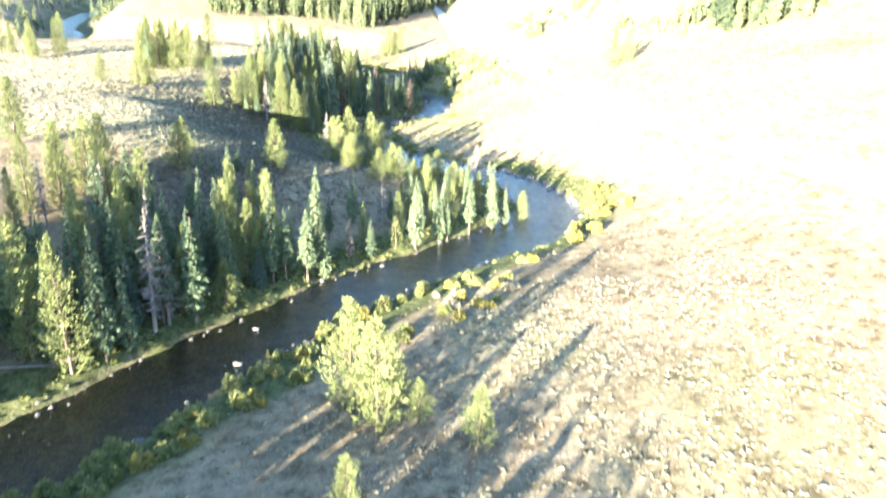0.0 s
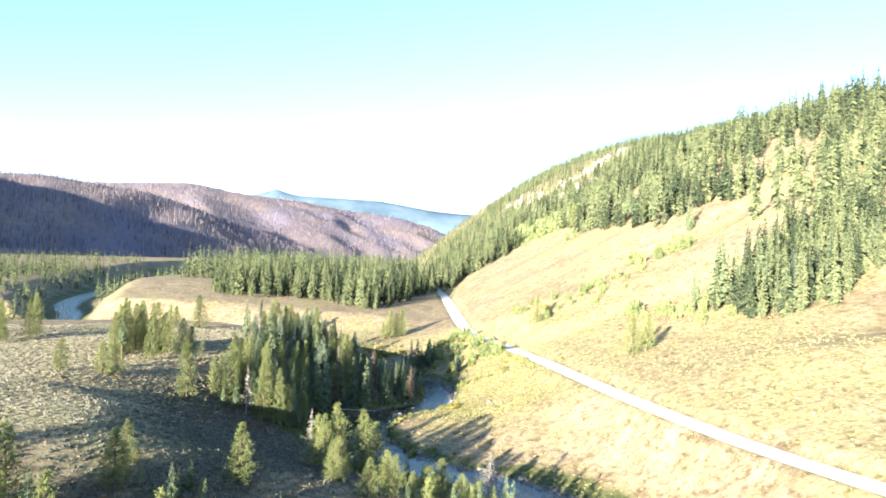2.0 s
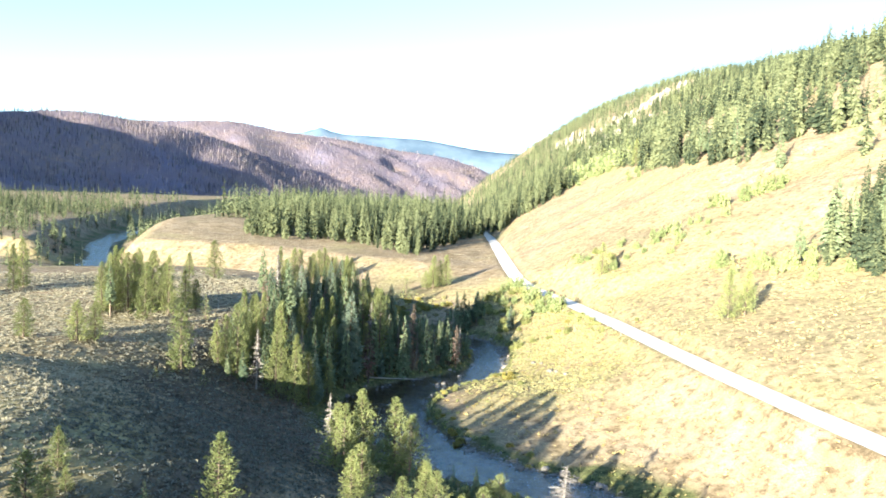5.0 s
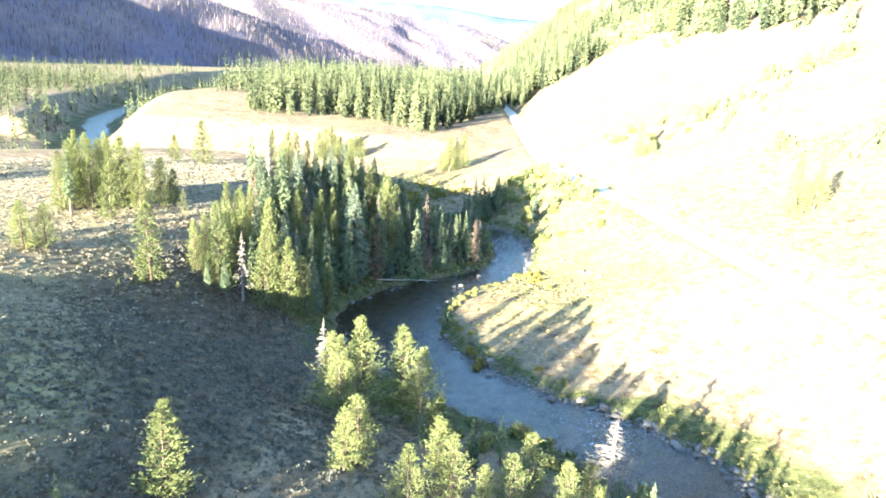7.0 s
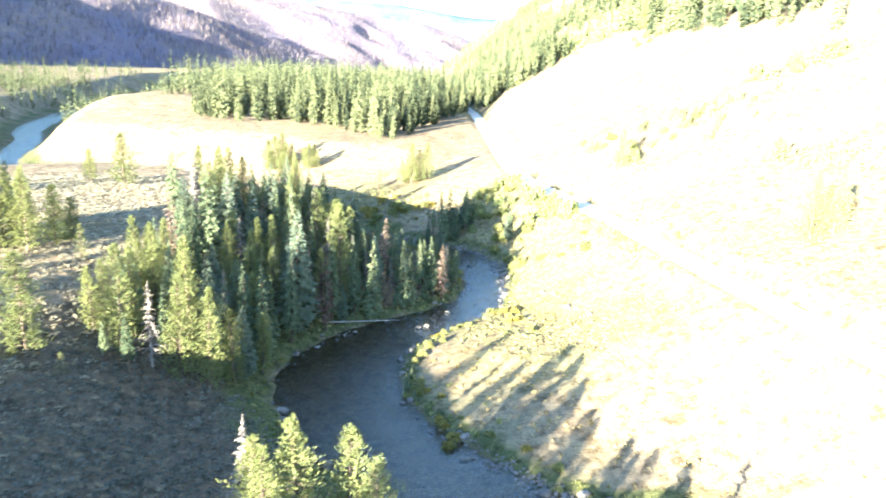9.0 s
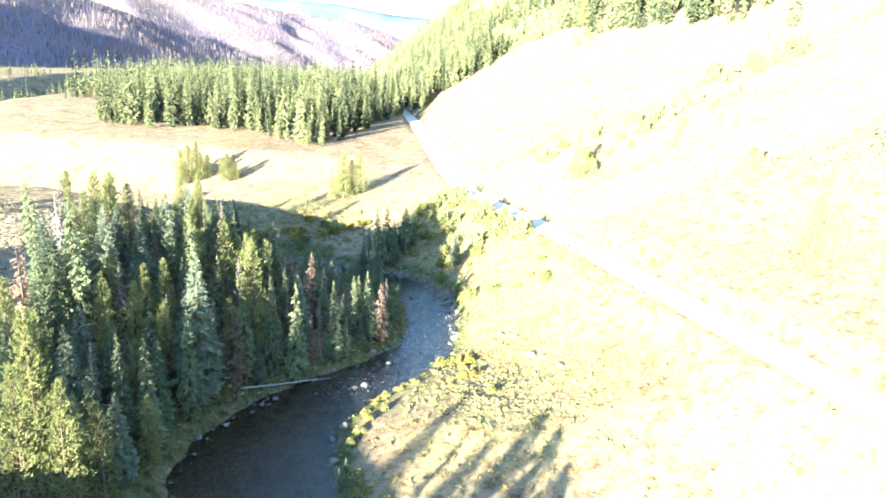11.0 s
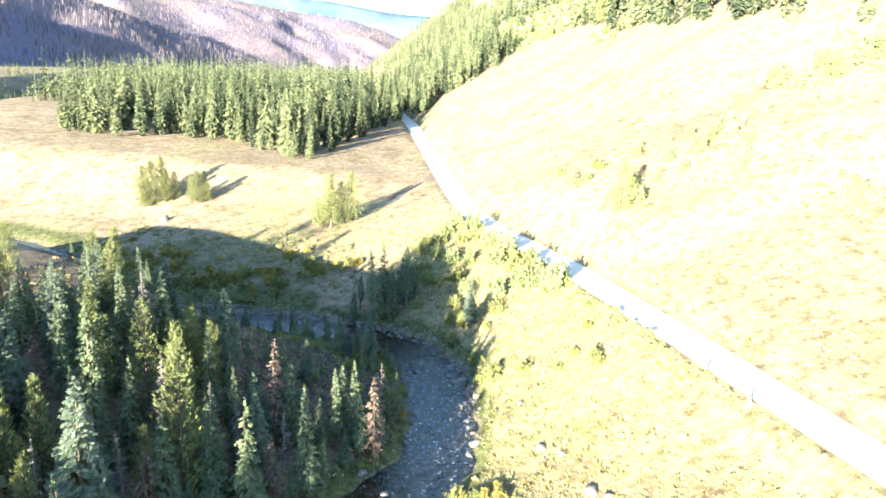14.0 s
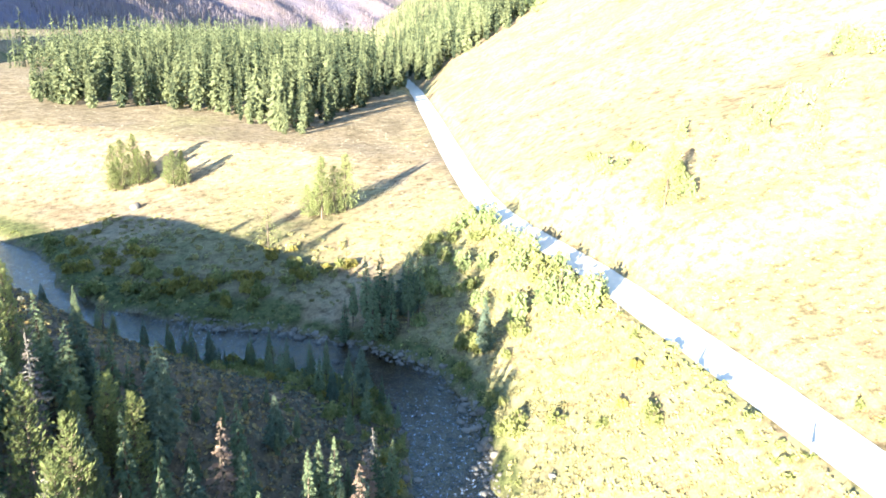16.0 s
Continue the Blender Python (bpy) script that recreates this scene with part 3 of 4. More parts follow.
burnt_far, burnt_far_v = hill_sheet("burnt_hill_far", "farther fire-scarred hills with grey dead trees",
    [[(-1500, 2600, 260), (-1150, 2700, 284), (-950, 2780, 296), (-760, 2850, 268), (-560, 2950, 254), (-330, 3050, 222), (-150, 3100, 208), (-30, 3150, 168), (120, 3200, 110)], [(-930, 2750, 285), (-800, 2450, 205), (-650, 2250, 95), (-540, 2120, 10)], [(-560, 2940, 250), (-470, 2700, 160), (-380, 2500, 60)], [(-330, 3040, 215), (-260, 2800, 130), (-180, 2600, 30)], [(-120, 3090, 200), (-60, 2850, 90), (0, 2700, 10)]],
    np.arange(-1500, 260, 24), np.arange(2000, 3500, 24), [BURNT], 11.0, 0.42)
hill_sheet("mountain_range", "forested mountains on the horizon, haze painted in as blue",
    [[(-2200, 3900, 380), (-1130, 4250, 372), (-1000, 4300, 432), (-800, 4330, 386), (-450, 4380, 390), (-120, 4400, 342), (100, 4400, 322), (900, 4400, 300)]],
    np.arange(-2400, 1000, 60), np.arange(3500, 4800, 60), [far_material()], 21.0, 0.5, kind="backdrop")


# ---- trees ----
def grown(name, label, crown, trunk, crown_mat, category="tree", trunk_mat=BARK, group="conifers", limbs=None):
    """A tree of unit scale from its crown and trunk, put away far below until copied."""
    ob = thing(name, label, category, group)
    tv, tt = trunk if limbs is None else joined([trunk, limbs])
    part("trunk", mesh_of("trunk", tv, tt, [trunk_mat], shade=True), ob)
    part("crown", mesh_of("crown", crown[0], crown[1], [crown_mat]), ob)
    return ob


def trunk_of(rng, height, radius, top=0.92):
    bend = rng.normal(0, 0.012 * height, 2)
    pts = [(bend[0] * k * k, bend[1] * k * k, height * k * top - (0.6 if k == 0 else 0)) for k in (0, 0.15, 0.4, 0.7, 1)]
    return tube(pts, [radius * 1.25, radius, radius * 0.75, radius * 0.45, radius * 0.12], 7)


def dead_limbs(rng, height, count, reach, lo=0.15, hi=0.97, twigs=2):
    """Bare limbs that thin out towards the top, each with side twigs."""
    out = []
    for i in range(count):
        f = lo + (hi - lo) * rng.random() ** 0.85
        a = rng.uniform(0, 2 * math.pi)
        r = reach * (1.05 - f) * rng.uniform(0.45, 1.2)
        z = height * f
        d = np.array((math.cos(a), math.sin(a), 0))
        p1 = (d[0] * r * 0.5, d[1] * r * 0.5, z + 0.06 * r)
        p2 = (d[0] * r, d[1] * r, z - 0.14 * r + 0.2 * r * rng.uniform(-1, 1))
        out.append(tube([(0, 0, z), p1, p2], [0.06, 0.042, 0.014], 3))
        for k in range(twigs):
            q = 0.35 + 0.6 * (k + rng.random()) / twigs
            b = np.array((d[0] * r * q, d[1] * r * q, z + 0.06 * r * (1 - abs(2 * q - 1)) - 0.1 * r * max(0, q - 0.5)))
            s = a + (1 if k % 2 else -1) * rng.uniform(0.5, 1.0)
            reach2 = r * rng.uniform(0.2, 0.42)
            out.append(tube([b, b + np.array((math.cos(s) * reach2, math.sin(s) * reach2, rng.uniform(-0.2, 0.15) * reach2))], [0.028, 0.008], 3))
    return joined(out)


def prototypes():
    """Each kind: a few trees ten metres high."""
    kinds = {}
    r = np.random.default_rng(12)
    kinds["spruce"] = [grown("spruce_tree", "dark green spruce with a narrow pointed crown", spruce_crown(r, 10, rad, 34, 12, 4, bare, 0.42, 0.32, col),
        trunk_of(r, 10, 0.16), SPRUCE) for rad, col, bare in ((1.3, 0.1, 0.04), (1.65, 0.0, 0.03), (1.1, 0.3, 0.16), (1.45, 0.1, 0.1), (1.2, 0.2, 0.24))]
    kinds["blue"] = [grown("blue_spruce_tree", "broad grey-blue spruce with dense layered branches", spruce_crown(r, 10, rad, 40, 15, 5, 0.02, 0.28, 0.22, 0.15),
        trunk_of(r, 10, 0.17), BLUE_SPRUCE) for rad in (1.8, 2.2)]
    kinds["pine"] = []
    for rad, bare in ((2.85, 0.02), (2.5, 0.05), (3.0, 0.02), (2.25, 0.08), (2.6, 0.03)):
        crown, wood = pine_crown(r, 10, rad, 80, 31, bare)
        kinds["pine"].append(grown("pine_tree", "yellow-green pine with a bushy pointed crown", crown, trunk_of(r, 10, 0.17), PINE, limbs=wood))
    kinds["dead"] = []
    for _ in range(2):
        kinds["dead"].append(grown("dead_tree", "bare grey dead conifer with brittle drooping limbs", spruce_crown(r, 10, 0.9, 22, 5, 1, 0.2, 0.5, 0.4, 0.5),
            trunk_of(r, 10, 0.17, 1.0), GREY_TWIGS, trunk_mat=DEADWOOD, limbs=dead_limbs(r, 10, 60, 2.4, twigs=4)))
    kinds["snag"] = [grown("dead_tree", "silver-grey dead pine with wide bare spreading limbs", dead_limbs(r, 10, 70, 4.0, 0.25, 0.98, 6),
        trunk_of(r, 10, 0.2, 1.0), PALE_TWIGS, trunk_mat=DEADWOOD, limbs=dead_limbs(r, 10, 80, 5.0, 0.12, 0.98, 5))]
    kinds["rust"] = [grown("dying_spruce_tree", "dying spruce with rust-brown needles", spruce_crown(r, 10, 1.25, 28, 7, 2, 0.12, 0.4, 0.35, 0.6),
        trunk_of(r, 10, 0.15), RUST)]
    crown, wood = pine_crown(r, 10, 2.8, 48, 14, 0.02)
    kinds["young"] = [grown("young_pine_tree", "small bushy young pine", crown, trunk_of(r, 10, 0.2), PINE, limbs=wood)]
    return kinds


KINDS = prototypes()
USED = set()
STANDING = []


def plant(kind, x, y, h, rng, slim=1.0):
    """Stands a tree of a kind and height on the ground."""
    pick = KINDS[kind][int(rng.integers(len(KINDS[kind])))]
    z = float(height(np.array(x), np.array(y)))
    s = h / 10
    m = pose(x, y, z, rng.normal(0, 1.2), rng.normal(0, 1.2), rng.uniform(0, 360)) @ Matrix.Diagonal((s * slim, s * slim, s, 1))
    STANDING.append((x, y))
    if pick.name not in USED:
        USED.add(pick.name)
        pick.matrix_basis = m
        return pick
    made = copy_thing(pick, Matrix.Identity(4))
    made.matrix_basis = m
    return made


TREES = []
TREES.append(("pine", [(-13.6, 65.8, 12.9), (-10.2, 60.5, 13.1), (-9.1, 65.9, 8.1), (-6, 61.5, 5.4), (-0.1, 56.4, 6.7), (-12, 47.6, 5.6), (-47.8, 73.7, 17.5), (-52.5, 74.4, 18.3), (-34.5, 92.6, 7.8), (14, 141.3, 6.9), (-36.2, 138.1, 9.9), (-50.6, 125.2, 8.7), (-63.2, 192.3, 13.3), (-88.6, 183.6, 7.1), (-63.9, 108.5, 10.3), (-60, 110.1, 11.9), (-58.3, 112.7, 12.1), (-74, 116.5, 11.1), (-80.8, 187.2, 7.5), (-78.7, 189.7, 7.2), (-87.2, 273.2, 11.9), (-87.3, 211.9, 12.8), (-84.6, 214, 13.3), (-80.3, 216.4, 14.1), (-79.8, 221.3, 10.9), (-74.6, 221, 9.8), (-72.9, 222.9, 7.4), (-81.7, 391.1, 13.2), (-67.8, 388.9, 10), (-25.5, 352.3, 13.8)]))
TREES.append(("pine", [(-20.4, 356.2, 12.7), (-95.6, 274.6, 7.6), (-66.9, 278.1, 7.7), (58.1, 238.7, 10.9), (35.8, 313.7, 11.3), (-47.5, 201.3, 15.1), (-32, 240.4, 20.9), (-58.1, 203.1, 11.1), (-59.9, 202.6, 9.1), (-48.8, 216, 9), (-33.3, 246.1, 16.7), (-47.7, 223.9, 10.3), (-45.4, 233.2, 13.4), (-50.1, 233.8, 10.3), (-58.9, 247.7, 10.5), (-52.6, 249.1, 11.9), (-43.7, 257, 11.5), (-47.6, 205.3, 19.2), (-54.1, 214.3, 15.2), (-54.4, 210.7, 15.2), (-57.4, 211.9, 14.3), (-55.5, 205.4, 13.3), (-52.9, 134.8, 4.9), (-50.8, 129.2, 5), (-50.6, 132.4, 2.8), (-39.8, 131.3, 2.9), (-28.8, 354.5, 7.4), (-34.6, 255, 8.2), (-34.7, 250, 7.5), (54.1, 238.5, 12.4)]))
TREES.append(("pine", [(90.7, 530.6, 18), (-78, 392, 10), (-85, 394, 11), (-80, 396, 12.5), (-76, 395, 8), (-83.5, 390, 8), (-65, 390, 6.5), (-70, 391.5, 7.5), (-66.5, 392, 8.5), (-23, 354, 11), (-26.5, 355.5, 9), (-24.1, 169, 14), (-19.6, 170.5, 13.6), (-29, 170, 10.5), (-27, 166.5, 11), (-17, 168.5, 11.5), (-22, 153, 8), (-23, 150, 7.5), (-13.5, 154, 7.6), (-12, 150, 7.4), (-3.6, 154.4, 8), (0.2, 152.7, 6.4), (-8.6, 148.2, 6), (-6, 150, 7), (2.5, 149, 6.5), (-16, 147, 7), (3.5, 158, 4.5), (-1, 146, 7)]))
TREES.append(("young", [(-25.7, 79.8, 1.8), (-11.1, 119, 6.4), (-58.5, 191.1, 3.2), (-65.3, 185.8, 2.2), (-67.5, 215.1, 5.7), (-35.3, 340.6, 8.6), (104.8, 359.8, 6.7)]))
TREES.append(("spruce", [(-45.2, 77.4, 17.3), (-37.4, 88.6, 16.6), (-43.5, 80.2, 11.8), (-50.1, 74, 12.9), (-24.5, 104.2, 12.1), (-22.1, 106.6, 10.3), (-15.4, 115.3, 7), (-7.6, 120.5, 13.3), (-3.4, 125.7, 9.2), (-1.6, 126.6, 7.5), (2.7, 130.2, 11.5), (7.5, 135.1, 10.9), (10.4, 137.5, 8.5), (-36.9, 122.8, 8.1), (-40.1, 119.2, 11.2), (-45.3, 114, 7.9), (-20.2, 247.5, 13.9), (-9.9, 264.6, 7.5), (-44.7, 207.2, 10.9), (-42, 225, 10.2), (-16.1, 253.3, 5.9), (-14.4, 255, 9.3), (-41.9, 243.5, 15.4), (-40.7, 220.9, 12.5), (-44.2, 217.5, 5.7), (-17.6, 255.7, 11), (-22.6, 252.2, 12.4), (-38.2, 243.2, 12.4), (-56, 197.3, 5.7), (-52.5, 229.4, 19.2)]))
TREES.append(("spruce", [(-53, 197.6, 7.9), (-45.1, 211.3, 12.6), (-52.5, 216.9, 14.7), (-47.3, 127.1, 4.6), (-42.7, 129.3, 4.3), (-42, 132, 5.2), (-45.6, 126.4, 3.8), (-14.1, 310.3, 12.7), (-16.5, 311.2, 8.1), (-10.3, 310.8, 9.1), (-27.8, 266.1, 4.9), (-36.5, 269.7, 3.2), (-42.5, 270.4, 4), (-21.9, 265.7, 3.7), (-23.7, 256.2, 7.8), (-20.4, 270, 4.2), (-14.9, 275.7, 4.6), (-33.1, 267.3, 3.2), (-30.2, 265.7, 2.8), (-26.6, 272.5, 2.5), (-17, 286.8, 3), (-40.4, 269.5, 2.3), (-24.8, 275.7, 2.9), (97.3, 269.9, 19.5), (101.2, 261, 22.6), (108.5, 242.4, 17.3), (121.6, 253.8, 20.1), (133.3, 264.9, 19.2), (83, 267.7, 13.5), (107.8, 267.5, 21.3)]))
TREES.append(("spruce", [(116.6, 251.3, 16.2), (103.4, 435.8, 21.2), (103.5, 424, 17.4), (108, 397.2, 23.7), (113.6, 362.4, 19.3), (-10, 158.5, 6.8), (-6.7, 161.7, 6.4), (8, 152, 6), (-15.8, 160, 6)]))
TREES.append(("dead", [(-41.8, 84.7, 17.2), (-40.7, 87, 14.4), (-14.1, 127.3, 10), (-51.3, 200.7, 12.2), (-30.5, 173.4, 11.3)]))
TREES.append(("rust", [(-18.8, 112.4, 7.4), (-12.4, 260, 9.4), (-33.4, 233.4, 14.1), (-12.6, 255.2, 11.9), (-46.9, 243.6, 8.8)]))
TREES.append(("spruce", [(-25.6, 241.6, 16.2), (88.6, 262.4, 26.5)]))
TREES.append(("blue", [(-41.5, 209.1, 11.1), (-38, 229.9, 21.3), (-40, 235.6, 14.7), (-45.4, 224.8, 8.5), (-7.4, 311.6, 11.1), (4.2, 296.1, 8.6), (-14, 286.6, 7.2), (102.6, 240.9, 18.9), (143.4, 265.9, 15.4), (5.8, 154, 5.1)]))
TREES.append(("snag", [(5.2, 157, 10.2)]))
TREES.append(("pine", [(-34.8, 256.1, 9.5), (-32.5, 255.1, 9.8), (-37, 254.3, 8), (-45, 261.4, 12), (-48.5, 263.5, 11)]))
TREES.append(("spruce", [(-24.6, 260.4, 9.5), (-17.2, 261.6, 7.2), (-48.4, 83.4, 12), (-41.5, 87.1, 16), (-39.1, 94.6, 12), (-33.1, 104.5, 8)]))
TREES.append(("blue", [(-22.3, 267.3, 6.5)]))
TREES.append(("spruce", [(-17.8, 308.6, 8), (-13.2, 307.4, 11), (-10.2, 306.6, 9.5), (-7.2, 308, 12), (-5.4, 310.5, 10.5), (-12, 312.5, 12), (-17, 211.1, 3.2), (-15.6, 207.4, 2.6), (-16.4, 213.5, 2.4)]))


rng = np.random.default_rng(5)
for kind, rows in TREES:
    for x, y, h in rows:
        slim = (1.0 if h < 11 else (11 / h) ** 0.22) * (1.15 if kind == "pine" and h < 10 else 1.0)
        if kind == "pine" and (-64 < x < -28 and 195 < y < 265 or x < -45 and y < 76):
            slim *= 0.66
        plant(kind, x, y, h, rng, slim * rng.uniform(0.9, 1.12))


def fill(area, count, gap, heights, mix, seed):
    """Further trees of a grove, at random in its area, clear of those that stand."""
    r = np.random.default_rng(seed)
    area = np.array(area, float)
    lo, hi = area.min(0), area.max(0)
    xs, ys = r.uniform(lo[0], hi[0], count * 40), r.uniform(lo[1], hi[1], count * 40)
    keep = inside(area, xs, ys)
    xs, ys = xs[keep], ys[keep]
    clear = fields(xs, ys)[0] > 1.2
    done = 0
    for x, y in zip(xs[clear].tolist(), ys[clear].tolist()):
        if done == count or any((x - a) ** 2 + (y - b) ** 2 < gap * gap for a, b in STANDING):
            continue
        h = r.uniform(*heights)
        kind = mix[int(r.integers(len(mix)))]
        plant(kind, x, y, h, r, (0.72 if kind == "pine" else 1.0) * (1.0 if h < 11 else (11 / h) ** 0.4) * r.uniform(0.85, 1.1))
        done += 1


fill([(-60, 203), (-53, 197), (-44, 202), (-38, 213), (-36, 226), (-28, 239), (-17, 250), (-11, 260), (-18, 257), (-30, 251), (-46, 254), (-60, 254), (-62, 240), (-58, 224)], 84, 2.5, (8, 16), ("spruce", "spruce", "pine", "spruce", "spruce", "blue", "spruce", "pine", "dead", "pine", "spruce", "rust", "pine", "spruce", "blue", "dead"), 1)
fill([(-74, 56), (-54, 70), (-44, 82), (-31, 97), (-22, 108), (-28, 112), (-40, 103), (-54, 92), (-66, 80), (-84, 66)], 74, 2.1, (11, 18), ("spruce", "spruce", "spruce", "spruce", "pine", "pine", "spruce", "dead"), 2)
fill([(-32, 236), (-18, 249), (-10, 261), (-12, 266), (-21, 256), (-36, 243)], 22, 2.0, (5, 10), ("spruce", "spruce", "spruce", "dead", "spruce", "blue"), 14)
fill([(-70, 84), (-56, 93), (-45, 104), (-55, 110), (-70, 100)], 12, 3.0, (8, 14), ("pine", "spruce", "pine", "dead"), 15)
fill([(-30, 104), (-10, 120), (4, 134), (14, 146), (6, 150), (-8, 136), (-26, 122)], 24, 2.4, (6, 11), ("spruce", "pine"), 3)
fill([(-46, 275), (-16, 276), (-9, 286), (-20, 297), (-44, 303), (-66, 308), (-70, 298)], 12, 3.0, (2.5, 5.5), ("spruce", "young", "spruce"), 4)
fill([(-93, 205), (-78, 207), (-74, 222), (-82, 229), (-93, 222)], 12, 2.2, (11, 15), ("pine", "pine", "spruce"), 8)
fill([(-140, 215), (-118, 225), (-125, 245), (-150, 250)], 7, 4.0, (9, 13), ("pine",), 9)
fill([(-62, 68), (-48, 78), (-36, 92), (-26, 104), (-32, 110), (-44, 98), (-58, 86), (-72, 76)], 26, 1.9, (5, 13), ("spruce", "spruce", "blue", "pine"), 10)
fill([(-78, 316), (-62, 313), (-48, 307), (-30, 303), (-16, 296), (-9, 286), (-9, 274), (-15, 280), (-24, 288), (-42, 294), (-60, 300), (-76, 306)], 46, 2.2, (2.5, 6.5), ("spruce", "blue", "spruce", "spruce"), 11)
fill([(-52, 246), (-40, 243), (-30, 250), (-27, 258), (-34, 262), (-43, 263), (-52, 260)], 30, 2.4, (6, 11), ("spruce", "spruce", "blue", "spruce"), 16)


# ---- woods too many to count, as joined trees ----
def random_places(area, count, seed, gap_river=2.0, road_gap=6.0, gap=0.0, blur=0.0):
    """Random places in an area, on the ground, clear of the river and the road."""
    r = np.random.default_rng(seed)
    area = np.array(area, float)
    lo, hi = area.min(0), area.max(0)
    x, y = r.uniform(lo[0], hi[0], count * 6), r.uniform(lo[1], hi[1], count * 6)
    keep = inside(area, x, y)
    x, y = x[keep], y[keep]
    x, y = x + blur * r.normal(0, 1, len(x)), y + blur * r.normal(0, 1, len(y))
    dr, droad, _, _ = fields(x, y)
    keep = (dr > gap_river) & (droad > road_gap)
    x, y = x[keep][:count], y[keep][:count]
    if gap:
        cells, ok = set(), []
        for i, c in enumerate(zip((x / gap).astype(int), (y / gap).astype(int))):
            if c not in cells:
                cells.add(c)
                ok.append(i)
        x, y = x[ok], y[ok]
    return x, y, height(x, y), r


def wood(name, label, area, count, heights, bases, mat, seed, gap=2.5, thin=None, road_gap=6.0, category="forest"):
    x, y, z, r = random_places(area, count, seed, 2.5, road_gap, gap)
    if thin is not None:
        keep = thin(x, y, r)
        x, y, z = x[keep], y[keep], z[keep]
    h = heights[0] + (heights[1] - heights[0]) * r.beta(2.2, 1.8, len(x))
    patch = 0.3 * wave(x, y, 40, seed) + r.normal(0, 0.5, len(x))
    rows = np.stack([x, y, z - 0.3, r.uniform(0, 6.28, len(x)), h / 10 * r.uniform(0.8, 1.1, len(x)), 1 / r.uniform(0.8, 1.05, len(x)), np.clip(patch, -0.6, 0.6)], 1)
    return scattered(name, bases, rows, [mat], label, category)


r0 = np.random.default_rng(77)


def simple_tree(radius, whorls, arms, sides, column, bare=0.06):
    stem = tube([(0, 0, -0.5), (0, 0, 5), (0, 0, 9.5)], [0.16, 0.1, 0.02], 3)
    return joined([spruce_crown(r0, 10, radius, whorls, arms, sides, bare, 0.5, 0.3, column), stem])


FINE_TREES = [simple_tree(rad, 26, 12, 1, col, 0.05) for rad, col in ((1.25, 0.25), (1.55, 0.3), (1.05, 0.4), (1.7, 0.2), (1.35, 0.1))]
BROAD_TREES = [simple_tree(rad, 16, 12, 0, col) for rad, col in ((1.6, 0.5), (1.9, 0.4), (1.3, 0.3), (1.75, 0.6), (1.45, 0.2))]
FAR_TREES = [simple_tree(rad, 8, 7, 0, col) for rad, col in ((1.5, 0.2), (1.8, 0.1), (1.35, 0.35), (1.9, 0.3))]
SNAGS = [tube([(0, 0, -1), (0.1, 0, 5), (0, 0.1, 10)], [w, w * 0.6, 0.05], 3) for w in (0.42, 0.6)]

wood("forest_edge", "edge of a dense dark green conifer forest on the terrace", [(-150, 490), (-138, 473), (-118, 468), (-92, 470), (-72, 462), (-56, 444), (-46, 428), (-40, 424), (-34, 447), (-25, 476), (-10, 527), (3, 572), (4, 640), (-160, 590)], 1500, (7, 24), FINE_TREES, FAR_CONIFER, 31, 5.6, None, 4.2)
wood("forest_edge", "conifer forest where the road enters the trees", [(5, 560), (10, 574), (36, 585), (64, 597), (50, 645), (4, 645)], 170, (9, 25), FINE_TREES, FAR_CONIFER, 38, 4.0, None, 4.2)
wood("forest", "dense conifer forest on the valley terrace", [(-165, 590), (-6, 640), (-8, 700), (-34, 1150), (-280, 1150), (-250, 760), (-224, 650), (-205, 585)], 2800, (13, 26), FAR_TREES, FAR_CONIFER, 32, 6.0)


CLIFFS = [(126, 1303), (142, 1234), (151, 1129), (166, 1064), (190, 1062), (213, 1057), (225, 1059), (245, 1077), (265, 1089), (123, 906), (150, 901)]


def off_cliffs(x, y):
    return sum((x - a) ** 2 + (y - b) ** 2 < 360 for a, b in CLIFFS) == 0


def not_meadow(x, y, r):
    open_land = (wave(x, y, 70, 2) + 0.5 * wave(x, y, 23, 1) > 1.0) | ((y < 420) & (wave(x, y, 30, 4) > 0.8))
    strip = np.abs(x - 195 + (y - 640) * 0.04) < 9
    grove = (x > 66) & (x < 112) & (y > 590) & (y < 830) & (r.random(len(x)) < 0.75)
    return ~(open_land | grove | (strip & (y > 560) & (y < 1000))) & off_cliffs(x, y)


wood("hillside_forest", "conifer forest on the sunlit hillside", [(128, 330), (97, 410), (92, 470), (88, 551), (70, 600), (250, 640), (420, 560), (420, 300), (152, 296)], 2500, (11, 25), BROAD_TREES, FAR_CONIFER, 33, 4.6, lambda x, y, r: (wave(x, y, 30, 4) + 0.5 * wave(x, y, 13, 2) < 0.5))
wood("slope_forest", "conifer forest on the slope above the road", [(28, 570), (70, 600), (250, 640), (420, 560), (470, 700), (400, 1000), (-22, 1000), (-11, 800), (-3, 640)], 3300, (10, 21), BROAD_TREES, FAR_CONIFER, 34, 5.6, not_meadow, 4.5)
wood("ridge_forest", "conifer forest over the upper slopes and the ridge", [(470, 700), (540, 1000), (520, 2300), (-60, 2300), (-38, 1200), (-22, 990), (400, 990)], 2600, (12, 19), FAR_TREES, FAR_CONIFER, 37, 7.5, lambda x, y, r: (wave(x, y, 55, 5) < 0.75) & off_cliffs(x, y))
wood("ridge_forest", "dense conifer forest along the far ridge", [(20, 1000), (330, 1000), (420, 1500), (200, 1950), (0, 1500), (-24, 1150)], 3400, (12, 20), FAR_TREES, FAR_CONIFER, 45, 7.0, lambda x, y, r: off_cliffs(x, y))
